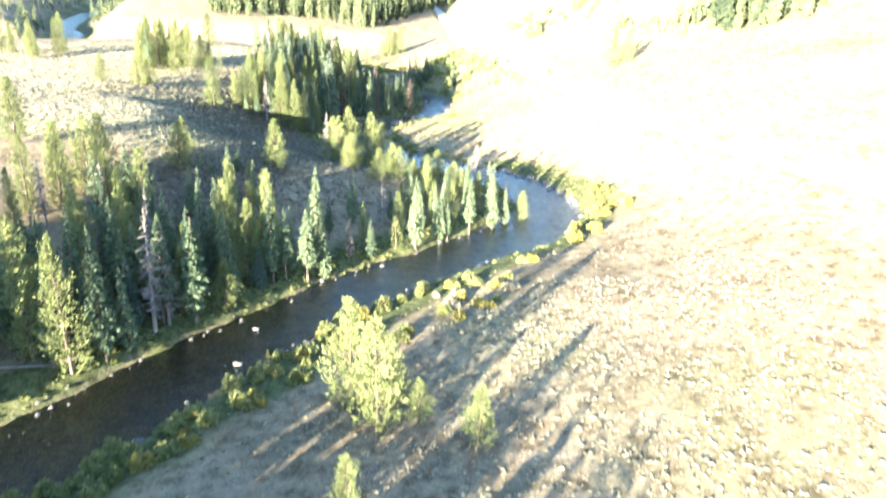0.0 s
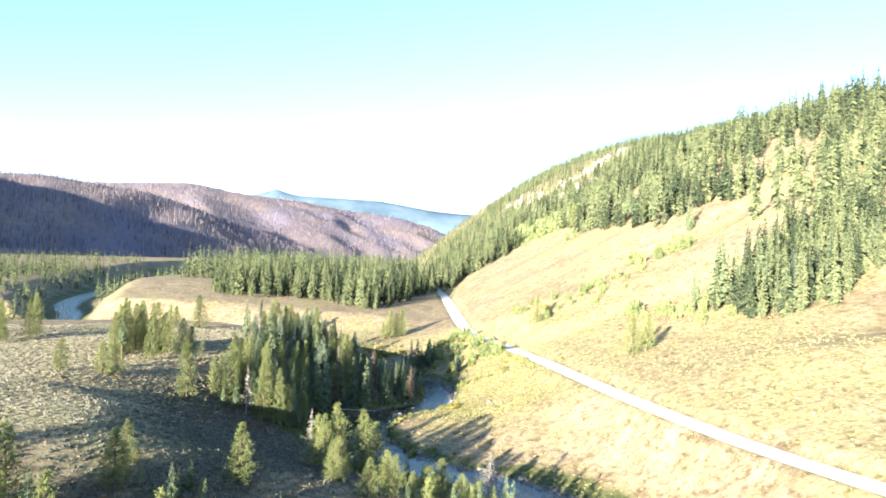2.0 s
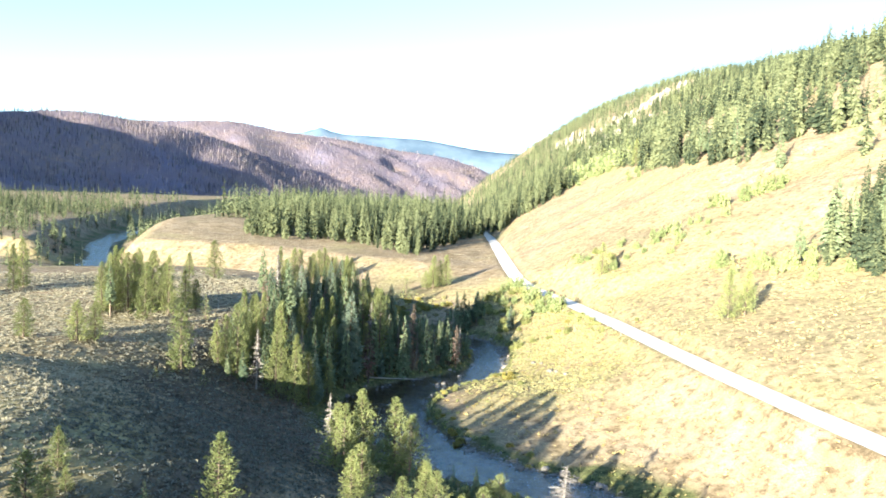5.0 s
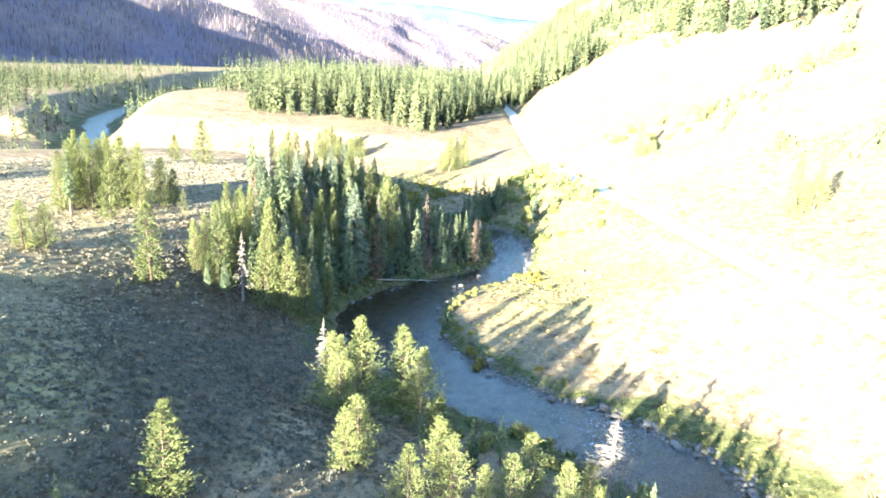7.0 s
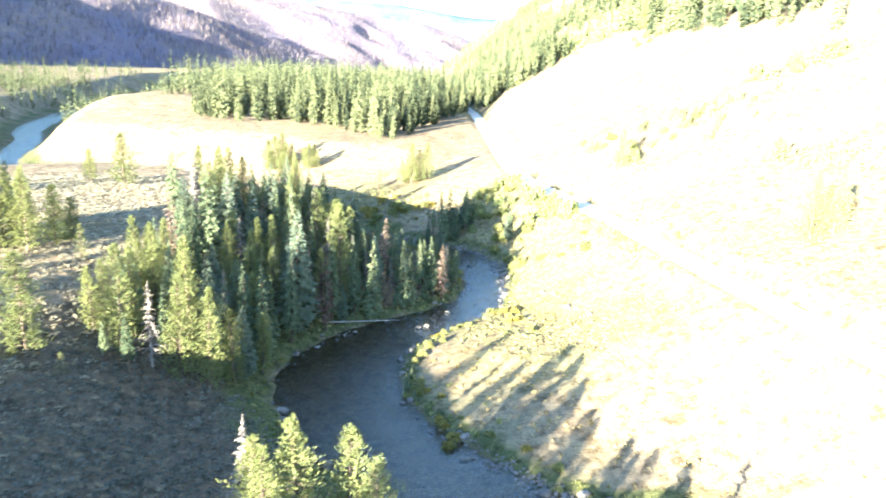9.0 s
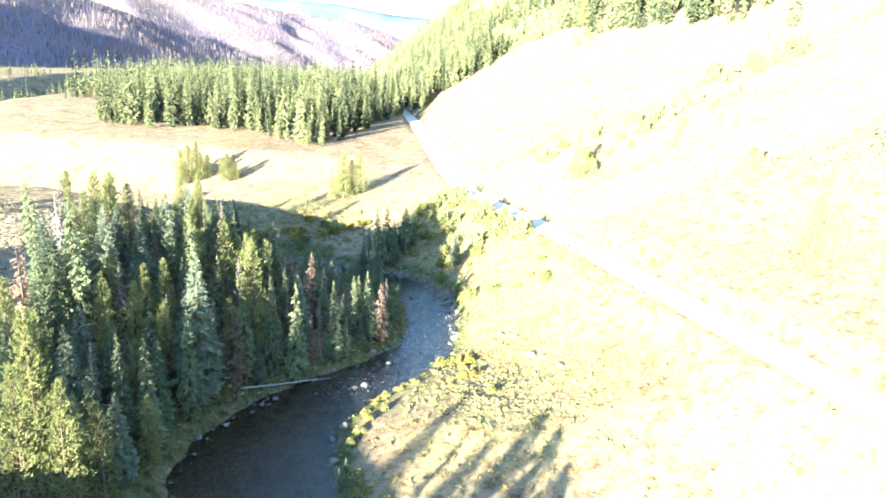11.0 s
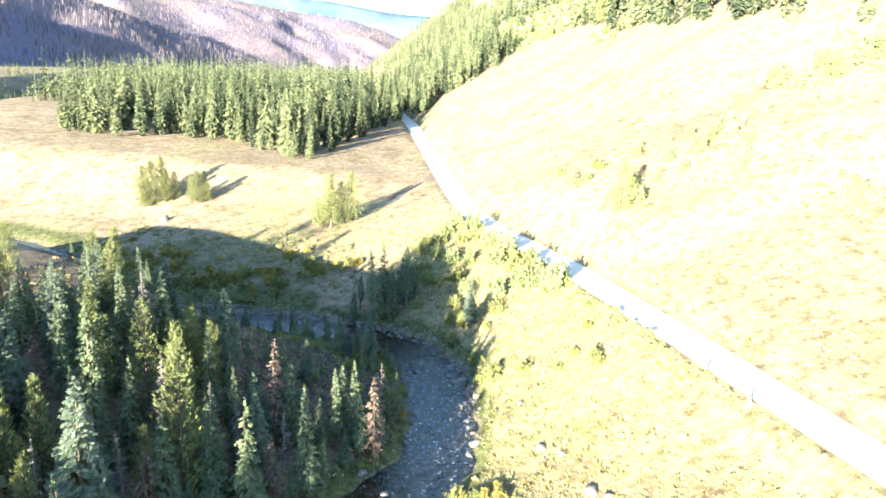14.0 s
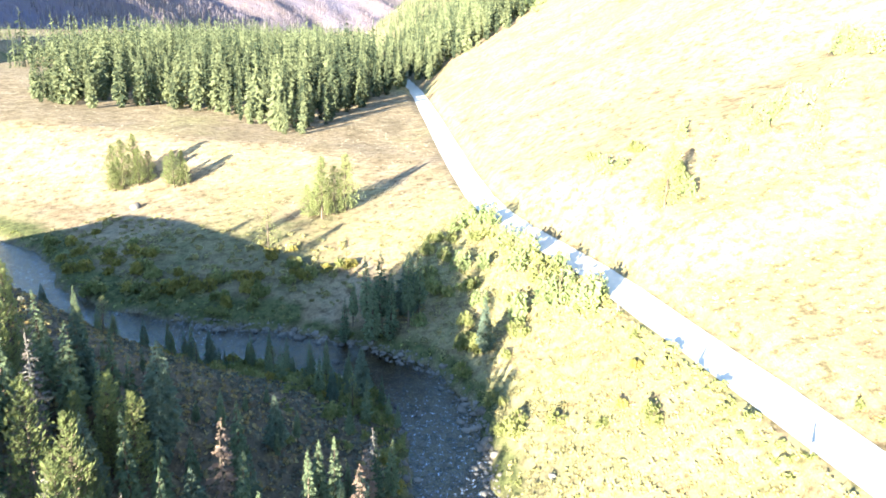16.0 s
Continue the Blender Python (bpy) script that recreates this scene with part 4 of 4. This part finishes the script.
wood("valley_forest", "patchy conifer woods on the far valley floor", [(-140, 345), (-250, 320), (-420, 370), (-800, 800), (-800, 1120), (-262, 1140), (-262, 900), (-262, 640), (-240, 520), (-225, 455)], 7000, (7, 19), FAR_TREES, FAR_CONIFER, 35, 4.0, lambda x, y, r: (wave(x, y, 45, 3) + 0.5 * wave(x, y, 17, 1) < 0.5) & ((y > 485) | (r.random(len(x)) < 0.4)) & ((y < 860) | (r.random(len(x)) < 0.25)) & (fields(x, y)[0] > 9))
wood("hillside_grove", "tongue of tall spruces and firs running down the hillside", [(81, 259), (90, 252), (98, 233), (110, 233), (132, 252), (146, 262), (165, 270), (154, 300), (130, 300), (110, 285)], 260, (11, 20), FINE_TREES, FAR_CONIFER, 36, 3.4)


def snags_on(name, label, sheet, count, seed, lo=8, hi=17, mat=GREY_TWIGS, bases=SNAGS):
    r = np.random.default_rng(seed)
    rows, cols = sheet.shape[:2]
    u, v = r.uniform(0, rows - 1.01, count), r.uniform(0, cols - 1.01, count)
    i, j, fu, fv = u.astype(int), v.astype(int), (u % 1)[:, None], (v % 1)[:, None]
    p = (sheet[i, j] * (1 - fu) + sheet[i + 1, j] * fu) * (1 - fv) + (sheet[i, j + 1] * (1 - fu) + sheet[i + 1, j + 1] * fu) * fv
    p = p[p[:, 2] > 12]
    count = len(p)
    h = r.uniform(lo, hi, count)
    q = np.stack([p[:, 0], p[:, 1], p[:, 2] - 1, r.uniform(0, 6.28, count), h / 10, np.ones(count), r.uniform(-0.4, 0.4, count)], 1)
    return scattered(name, bases, q, [mat], label, "dead trees")


snags_on("burnt_trees", "thousands of standing fire-killed grey trunks", burnt_near_v, 22000, 41, 8, 17, BURNT_WOOD)
snags_on("burnt_trees", "standing fire-killed grey trunks on farther hills", burnt_far_v, 9500, 42, 8, 17, BURNT_WOOD)
snags_on("surviving_trees", "scattered green conifers that survived the fire", burnt_near_v, 1500, 43, 9, 15, FAR_CONIFER, FAR_TREES)
# added out of view: trees that throw long shadows over the near bank
wood("riverside_wood", "unseen conifer wood added to shade the near bank", [(-62, 40), (-47, 44), (-38, 31), (-28, 24), (-20, 25), (-16, 19), (-15, 4), (-24, -12), (-38, -32), (-64, -20)], 300, (10, 14.5), BROAD_TREES, FAR_CONIFER, 39, 2.7)
wood("riverside_wood", "unseen conifers added on the bench to shade the bank trees", [(-100, 38), (-84, 54), (-76, 44), (-90, 10), (-108, 0), (-110, 24)], 110, (12, 17), BROAD_TREES, FAR_CONIFER, 40, 2.6)
snags_on("surviving_trees", "scattered conifers on the farther burnt hills", burnt_far_v, 700, 44, 9, 16, FAR_CONIFER, FAR_TREES)
# taller added trees, also out of view, to shade the left bank
wood("riverside_wood", "unseen conifers added upstream to shade the left bank", [(-92, 40), (-82, 46), (-68, 61), (-60, 61), (-53, 55), (-56, 46), (-66, 34), (-84, 10), (-100, 12)], 330, (18, 24), BROAD_TREES, FAR_CONIFER, 46, 2.3)


# ---- sagebrush, grass and stones ----
def clump(radius, tall, leaves, size):
    return bush_crown(r0, radius, tall, leaves, size)


SAGE_CLUMPS = [clump(0.5, 0.45, 11, 0.46) for _ in range(5)]
SMALL_CLUMPS = [clump(0.55, 0.36, 8, 0.5) for _ in range(4)]
LOW_CLUMPS = [clump(0.65, 0.2, 11, 0.32) for _ in range(5)]
MEADOW_CLUMPS = [clump(0.7, 0.42, 15, 0.3) for _ in range(4)]
TUFTS = [clump(0.5, 0.26, 7, 0.42) for _ in range(4)]


def brush(name, label, area, count, bases, mat, sizes, seed, gap_river=3.0, thin=None, category="brush"):
    x, y, z, r = random_places(area, count, seed, gap_river, 4.2, 0.0, 4.0)
    if thin is not None:
        keep = thin(x, y, r)
        x, y, z = x[keep], y[keep], z[keep]
    s = r.uniform(*sizes, len(x)) * r.choice([0.7, 1.0, 1.25], len(x))
    rows = np.stack([x, y, z - 0.06, r.uniform(0, 6.28, len(x)), s, r.uniform(0.7, 1.2, len(x)), np.clip(r.normal(0, 0.25, len(x)) + 0.25 * wave(x, y, 7, seed), -0.6, 0.6)], 1)
    return scattered(name, bases, rows, [mat], label, category)


patchy = lambda x, y, r: wave(x, y, 11, 2) + 0.6 * wave(x, y, 4, 1) + r.normal(0, 0.35, len(x)) > -0.25
brush("sagebrush", "pale grey-green sagebrush on the riverside flat", [(-20, 0), (-30, 40), (-20, 75), (-4, 98), (14, 116), (30, 126), (36, 118), (46, 90), (50, 40), (52, 0)], 17000, SAGE_CLUMPS, SAGE, (0.25, 0.62), 51, 6.0, patchy)
brush("sagebrush", "pale sagebrush covering the lit bench", [(-125, 130), (-85, 110), (-64, 138), (-60, 165), (-62, 200), (-52, 238), (-62, 270), (-95, 290), (-150, 250)], 22000, LOW_CLUMPS, SAGE, (0.6, 1.2), 52, 4.0, lambda x, y, r: patchy(x, y, r) | (r.random(len(x)) < 0.6))
# clumps on the shaded slope, with shade put into their leaf colour
brush("bitterbrush", "brush on the slope above the river, shade put into its darker colour", [(-62, 125), (-40, 118), (-18, 140), (-20, 175), (-36, 200), (-46, 208), (-60, 205), (-66, 170)], 11000, SMALL_CLUMPS, SHADE_TONED_BRUSH, (0.35, 0.8), 53, 4.0)
brush("sagebrush", "low sagebrush on the far terrace", [(5, 345), (-20, 330), (-60, 362), (-100, 385), (-190, 440), (-180, 520), (-80, 485), (-45, 430), (0, 470)], 4200, LOW_CLUMPS, SAGE, (0.3, 0.65), 54, 6.0, patchy)
brush("grass_tufts", "tawny dry bunchgrass on the slope", [(10, 150), (30, 150), (45, 130), (90, 120), (110, 250), (60, 330), (20, 345), (0, 300), (8, 262), (-2, 242), (-14, 215), (0, 195), (20, 182)], 7000, TUFTS, TUFT, (0.5, 0.95), 55, 1.5)
brush("grass_tufts", "dry grass on the shaded point and riverside", [(-60, 300), (-30, 305), (-12, 296), (-6, 260), (-30, 235), (-60, 270)], 2500, TUFTS, TUFT, (0.5, 1.0), 56, 1.5)
brush("riverside_grass", "green grass along the river's edge", [(-80, 40), (40, 120), (40, 180), (10, 300), (-100, 380), (-130, 330), (-40, 200)], 9000, TUFTS, WILLOW, (0.5, 1.1), 57, 0.8, lambda x, y, r: fields(x, y)[0] < np.where((y > 185) & (x > -26), 2.2, 4.5))

PEBBLE = [joined([(np.array([(0.5, 0, 0), (0, 0.42, 0.05), (-0.5, 0.06, 0), (0, -0.45, 0), (0.05, 0, 0.3), (0, 0, -0.2)]), [(0, 1, 4), (1, 2, 4), (2, 3, 4), (3, 0, 4)])])]


def shore_stones():
    r = np.random.default_rng(61)
    x, y = r.uniform(-110, 40, 160000), r.uniform(45, 375, 160000)
    dr = fields(x, y)[0]
    piles = sum(np.exp(-((x - a) ** 2 + (y - b) ** 2) / s ** 2) for a, b, s in [(4, 281, 12), (-8, 305, 12), (16, 178, 14), (-20, 309, 8), (-40, 312, 10), (28, 160, 10), (-3, 195, 8)])
    keep = (dr > -1.6) & (dr < 1.1) & (r.random(len(x)) < 0.08 + 0.95 * piles) | (dr < -1) & (r.random(len(x)) < np.where(y < 150, 0.006, 0.009))
    x, y = x[keep][:3600], y[keep][:3600]
    z = np.maximum(height(x, y), np.where(dr[keep][:3600] < -1.6, -0.3, -0.06))
    rows = np.stack([x, y, z, r.uniform(0, 6.28, len(x)), r.uniform(0.3, 1.0, len(x)), r.uniform(0.8, 1.5, len(x)), x * 0], 1)
    scattered("shore_stones", PEBBLE, rows, [STONE], "loose grey cobbles along the water's edge", "stones", shade=True)


shore_stones()
BOULDERS = [boulder_mesh("boulder", np.random.default_rng(70 + i), [STONE], 0.55 + 0.06 * i) for i in range(5)]


def boulder(x, y, size, r, label):
    z = max(float(height(np.array(x), np.array(y))), -0.35)
    ob = new("boulder", BOULDERS[int(r.integers(5))])
    ob.matrix_world = pose(x, y, z + size * 0.12, r.uniform(-12, 12), r.uniform(-12, 12), r.uniform(0, 360)) @ Matrix.Diagonal((size, size, size, 1))
    tagged(ob, label, "boulder", "river boulders")


def river_boulders():
    r = np.random.default_rng(63)
    x, y = r.uniform(-60, 32, 14000), r.uniform(62, 325, 14000)
    dr = fields(x, y)[0]
    near = sum(((x - a) ** 2 + (y - b) ** 2 < s * s) for a, b, s in [(4, 281, 9), (-8, 306, 9), (6, 184, 8), (14, 181, 14), (-22, 310, 7), (0, 262, 7), (26, 160, 10)]) > 0
    keep = (dr > -1.5) & (dr < 0.9) & (near | (r.random(len(x)) < np.where(y < 140, 0.03, 0.25))) | (dr < -1.5) & (r.random(len(x)) < np.where(y < 140, 0.004, 0.007))
    for a, b, d in list(zip(x[keep], y[keep], dr[keep]))[:190]:
        boulder(float(a), float(b), r.uniform(0.6, 1.5), r, "rounded grey boulder at the water's edge" if d > -1.5 else "grey boulder standing in the river")


river_boulders()
rb = np.random.default_rng(64)
for x, y, s in [(-29.3, 78.8, 1.3), (-29.3, 88.5, 1.1), (-8.2, 103, 1.2), (-13, 113, 1.1), (1.3, 185.7, 1.8), (-8.2, 192.7, 1.2), (-16.6, 239.8, 1.3), (-11.2, 249.5, 1.2), (-6.2, 285.6, 1.3), (-0.6, 283.3, 1.2), (-25.5, 310.3, 1.8), (-33, 310, 1.2), (-74, 377, 2.6)]:
    boulder(x, y, s, rb, "large pale boulder beside the river")
for x, y, s in [(8.6, 253.5, 1.5), (12, 243, 1.8), (13.5, 241.5, 1.2), (7.8, 265, 0.9), (15, 236, 1.3), (10.5, 251, 1.0)]:
    boulder(x, y, s, rb, "pale boulder half buried in the grassy slope")


# ---- shrubs ----
def shrub_kinds():
    r = np.random.default_rng(81)
    out = {}
    for key, label, mat, tall in (("willow", "green riverside willow bush", WILLOW, 1.0), ("gold", "willow bush turning golden yellow", GOLD_WILLOW, 0.85), ("sage", "large grey-green sage bush", SAGE, 0.7), ("aspen", "light green aspen thicket", ASPEN, 1.9)):
        out[key] = []
        for _ in range(2):
            ob = thing("shrub" if key != "aspen" else "aspen_tree", label, "bush" if key != "aspen" else "tree", "riverside bushes" if key != "aspen" else "aspens")
            stems = [tube([(0, 0, -0.3), (math.cos(a) * 0.3, math.sin(a) * 0.3, 0.6 * tall), (math.cos(a) * 0.6, math.sin(a) * 0.6, 1.1 * tall)], [0.05, 0.03, 0.01], 4) for a in r.uniform(0, 6.28, 4)]
            for stem in stems:
                part("stem", mesh_of("stem", *stem, [BARK]), ob)
            part("foliage", mesh_of("foliage", *bush_crown(r, 1.2, 1.25 * tall, 290, 0.31), [mat]), ob)
            out[key].append(ob)
    return out


SHRUBS = shrub_kinds()
GROWN = set()


def shrub(key, x, y, s, r, tall=1.0):
    pick = SHRUBS[key][int(r.integers(2))]
    m = pose(x, y, float(height(np.array(x), np.array(y))) - 0.05, 0, 0, r.uniform(0, 360)) @ Matrix.Diagonal((s, s, s * tall, 1))
    if pick.name in GROWN:
        pick = copy_thing(pick, Matrix.Identity(4))
    GROWN.add(pick.name)
    pick.matrix_basis = m


def thicket(area, count, keys, sizes, seed, gap_river=0.8, far=99.0, road_gap=4.5):
    x, y, _, r = random_places(area, count * 4, seed, gap_river, road_gap)
    dr = fields(x, y)[0]
    keep = dr < far
    for a, b in list(zip(x[keep], y[keep]))[:count]:
        shrub(keys[int(r.integers(len(keys)))], float(a), float(b), r.uniform(*sizes), r, r.uniform(0.8, 1.2))


thicket([(-50, 40), (-30, 55), (-16, 80), (-4, 100), (-10, 106), (-40, 62)], 85, ("willow", "gold", "willow", "willow"), (0.8, 1.6), 1, 0.8, 8.0)
thicket([(-10, 78), (6, 92), (18, 106), (12, 114), (-2, 100), (-14, 86)], 26, ("sage", "gold", "willow"), (0.8, 1.4), 2, 2.0)
thicket([(18, 118), (30, 126), (38, 142), (34, 158), (27, 150), (24, 134)], 22, ("gold", "willow", "gold"), (1.2, 2.2), 3)
thicket([(14, 152), (10, 163), (-4, 175), (-18, 181), (-28, 190), (-34, 186), (-16, 168), (0, 158)], 46, ("willow", "willow", "sage"), (0.8, 1.5), 4, 0.6)
thicket([(-22, 205), (-10, 198), (0, 191), (12, 186), (26, 172), (32, 178), (10, 200), (-8, 218), (-12, 236), (-20, 225)], 24, ("gold", "willow", "willow"), (0.5, 1.0), 5, 1.0, 4.5)
thicket([(-95, 362), (-72, 330), (-50, 319), (-34, 316), (-28, 325), (-50, 338), (-78, 362)], 34, ("willow", "gold", "gold", "willow"), (1.2, 2.2), 6, 0.8)
thicket([(-34, 326), (-22, 322), (-16, 332), (-30, 340)], 10, ("willow", "gold"), (1.1, 1.8), 7)
thicket([(-12, 312), (4, 296), (8, 288), (24, 296), (18, 326), (8, 345), (-6, 330)], 40, ("willow", "aspen", "willow", "willow"), (1.0, 2.0), 8, 1.5)
thicket([(4, 262), (10, 258), (22, 268), (25, 282), (20, 296), (8, 290), (5, 276)], 7, ("willow", "willow", "gold", "willow"), (0.7, 1.4), 9, 1.0)
LOW_BRUSH = [bush_crown(r0, 1.1, 1.0, 75, 0.4) for _ in range(4)]
brush("low_brush", "yellow-green brush between the river and the road", [(3, 262), (10, 256), (24, 262), (27, 280), (21, 300), (17, 328), (8, 345), (-8, 330), (-12, 312), (4, 294)], 300, LOW_BRUSH, MEADOW, (0.15, 0.35), 58, 1.0)
brush("low_brush", "low willow brush on the riverside meadow", [(-92, 360), (-72, 332), (-50, 320), (-30, 317), (-14, 320), (-16, 336), (-40, 346), (-78, 372)], 520, LOW_BRUSH, MEADOW, (0.35, 0.9), 59, 1.0)
thicket([(7, 346), (12.5, 346), (16.5, 326), (20.5, 305), (22.5, 294), (15, 294), (10, 318)], 30, ("aspen", "willow", "aspen"), (1.3, 2.3), 12)
# same shade-darkened leaves on the river point
brush("bitterbrush", "low brush on the river point, shade put into its darker colour", [(-62, 298), (-44, 303), (-28, 306), (-14, 296), (-7, 280), (-9, 264), (-24, 262), (-44, 276)], 2600, SMALL_CLUMPS, SHADE_TONED_BRUSH, (0.4, 0.95), 60, 0.8)
brush("low_brush", "low green brush at the foot of the shaded bank", [(-78, 46), (-50, 74), (-37, 88), (-22, 104), (-10, 117), (-16, 122), (-40, 98), (-72, 66)], 700, LOW_BRUSH, WILLOW, (0.3, 0.7), 62, 0.3, lambda x, y, r: fields(x, y)[0] < 5)
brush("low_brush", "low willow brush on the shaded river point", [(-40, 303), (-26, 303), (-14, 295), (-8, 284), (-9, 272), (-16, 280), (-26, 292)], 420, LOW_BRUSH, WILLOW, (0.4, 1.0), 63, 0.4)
brush("low_brush", "yellow-green brush along the sunlit bank", [(-16, 216), (-6, 238), (4, 262), (12, 258), (4, 236), (-6, 214), (-4, 200), (-12, 204)], 110, LOW_BRUSH, WILLOW, (0.22, 0.5), 64, 0.5)
brush("grass_tufts", "yellow-green meadow grass below the road", [(5, 262), (-2, 242), (-4, 224), (12, 216), (32, 228), (29, 250), (26, 280), (21, 300), (16, 328), (6, 345), (-8, 330), (-10, 312), (4, 294)], 6500, MEADOW_CLUMPS, MEADOW, (0.35, 0.9), 66, 1.0)
brush("low_brush", "green shrubs on the lower edge of the road", [(19, 296), (23, 275), (26, 258), (28, 252), (31, 256), (28, 275), (24, 297)], 160, LOW_BRUSH, WILLOW, (0.5, 0.95), 67, 1.0, lambda x, y, r: fields(x, y)[1] < 6.5)
brush("aspen_grove", "pale green aspen grove on the hillside", [(62, 585), (96, 570), (128, 700), (118, 800), (86, 830), (60, 760)], 330, LOW_BRUSH, ASPEN, (3.2, 5.6), 68, 1.0, None, "aspens")
thicket([(30, 320), (44, 312), (42, 335), (28, 345)], 10, ("willow", "aspen"), (1.2, 2.0), 10)
thicket([(-8, 262), (-8, 280), (-16, 295), (-40, 302), (-60, 306), (-40, 290), (-20, 280)], 30, ("willow", "gold", "willow"), (0.7, 1.4), 11, 0.6)
rg = np.random.default_rng(90)
for key, x, y, s, n in [("gold", -0.5, 246, 1.2, 5), ("willow", -2, 250, 1.1, 4), ("gold", 2.3, 239, 1.1, 4), ("willow", 3.4, 232, 0.9, 2), ("gold", -13.5, 233.5, 0.9, 3), ("willow", -9, 237.5, 0.9, 3), ("gold", -8.4, 196.6, 1.3, 3), ("gold", -10.9, 199.8, 1.2, 3), ("willow", -15.6, 209, 0.9, 3), ("willow", 2, 186.5, 0.9, 2),
        ("willow", -55, 326, 2.0, 4), ("gold", -49, 327, 2.1, 5), ("willow", -40, 319, 1.7, 4), ("gold", -78, 347, 1.4, 5), ("gold", -67, 340, 1.4, 5), ("gold", -31, 337, 1.5, 4), ("willow", 4.6, 285, 1.1, 3), ("willow", 4.8, 276.5, 1.2, 3), ("willow", 3, 294, 1.6, 2)]:
    for _ in range(n):
        shrub(key, x + rg.normal(0, 1.3 * s), y + rg.normal(0, 1.3 * s), s * rg.uniform(0.65, 1.15), rg, rg.uniform(0.8, 1.15))
for x, y, n, spread, s in [(93, 345, 9, 6, 2.6), (100, 340, 7, 5, 2.6), (71, 327, 6, 5, 1.8), (63, 333, 5, 4, 1.7), (73, 285, 7, 5, 2.0), (76, 272, 6, 4, 2.2), (84, 262, 6, 4, 2.3), (62, 320, 6, 7, 1.3), (54, 332, 6, 6, 1.5), (96, 600, 9, 12, 3.2), (98, 500, 8, 10, 2.6)]:
    ra = np.random.default_rng(int(x * 7 + y))
    for _ in range(n):
        shrub("aspen", x + ra.normal(0, spread), y + ra.normal(0, spread), s * ra.uniform(0.6, 1.2), ra, ra.uniform(0.8, 1.3))


# ---- small things ----
def log(name, a, b, radius, label):
    za, zb = (max(float(height(np.array(p[0]), np.array(p[1]))), -0.1) + radius for p in (a, b))
    ob = thing(name, label, "log", at=pose(a[0], a[1], za))
    d = Vector((b[0] - a[0], b[1] - a[1], zb - za))
    side = d.cross(Vector((0, 0, 1))).normalized()
    pts = [Vector((0, 0, 0)), d * 0.35 + side * 0.12, d * 0.7 - side * 0.08, d]
    part("trunk", mesh_of("trunk", *tube(pts, [radius, radius * 0.9, radius * 0.7, radius * 0.35], 8), [DEADWOOD], shade=True), ob)
    for k, s in ((0.55, 1), (0.72, -1), (0.86, 1)):
        q = d * k
        part("branch_stub", mesh_of("branch_stub", *tube([q, q + side * s * 0.5 + Vector((0, 0, 0.35))], [radius * 0.3, 0.02], 5), [DEADWOOD]), ob)


log("fallen_log", (-33.5, 235.5), (-20.5, 243.0), 0.17, "bleached fallen tree trunk lying along the bank")
log("fallen_log", (-57, 71), (-49, 74.5), 0.18, "grey fallen trunk on the shaded bank")


def road_post(x, y, lean):
    z = float(height(np.array(x), np.array(y)))
    ob = thing("road_post", "weathered wooden marker post beside the gravel road", "post", "road posts", at=pose(x, y, z, lean, 0, 20))
    part("post", mesh_of("post", *tube([(0, 0, -0.3), (0, 0, 1.25), (0, 0, 1.32)], [0.1, 0.095, 0.05], 8), [DEADWOOD], shade=True), ob)
    part("brace", mesh_of("brace", *tube([(0.55, 0, -0.2), (0.05, 0, 1.05)], [0.06, 0.05], 6), [DEADWOOD]), ob)


for x, y, lean in [(28.3, 252.9, 3), (29.4, 243.7, -2), (25.1, 271.3, 4), (21.4, 289.5, 2)]:
    road_post(x, y, lean)


def outcrop(x, y, size, seed):
    r = np.random.default_rng(seed)
    z = float(height(np.array(x), np.array(y)))
    ob = thing("rock_outcrop", "pale weathered limestone outcrop on the ridge", "rock", "ridge outcrops", at=pose(x, y, z))
    for i in range(12):
        w, h = size * r.uniform(0.1, 0.3), size * r.uniform(0.12, 0.42)
        cx, cy = r.normal(0, size * 0.75), r.normal(0, size * 0.7)
        cz = float(height(np.array(x + cx), np.array(y + cy))) - z
        ring = [(math.cos(a) * w * r.uniform(0.7, 1.2), math.sin(a) * w * r.uniform(0.7, 1.2)) for a in np.arange(7) * 2 * math.pi / 7]
        v = [(p[0] * k + cx, p[1] * k + cy, cz + hh + r.uniform(-0.1, 0.1) * h) for k, hh in ((1.2, -h * 0.6), (1.0, h * 0.3), (0.75, h * 0.75), (0.3, h)) for p in ring]
        t = [q for j in range(3) for s in range(7) for q in ((j * 7 + s, j * 7 + (s + 1) % 7, j * 7 + 7 + (s + 1) % 7), (j * 7 + s, j * 7 + 7 + (s + 1) % 7, j * 7 + 7 + s))]
        t += [(21, 21 + s, 22 + s) for s in range(1, 6)]
        part("rock", mesh_of("rock", np.array(v), t, [CLIFF]), ob)


for i, (x, y) in enumerate(CLIFFS):
    outcrop(x, y, 15 + 3 * (i % 3), i)
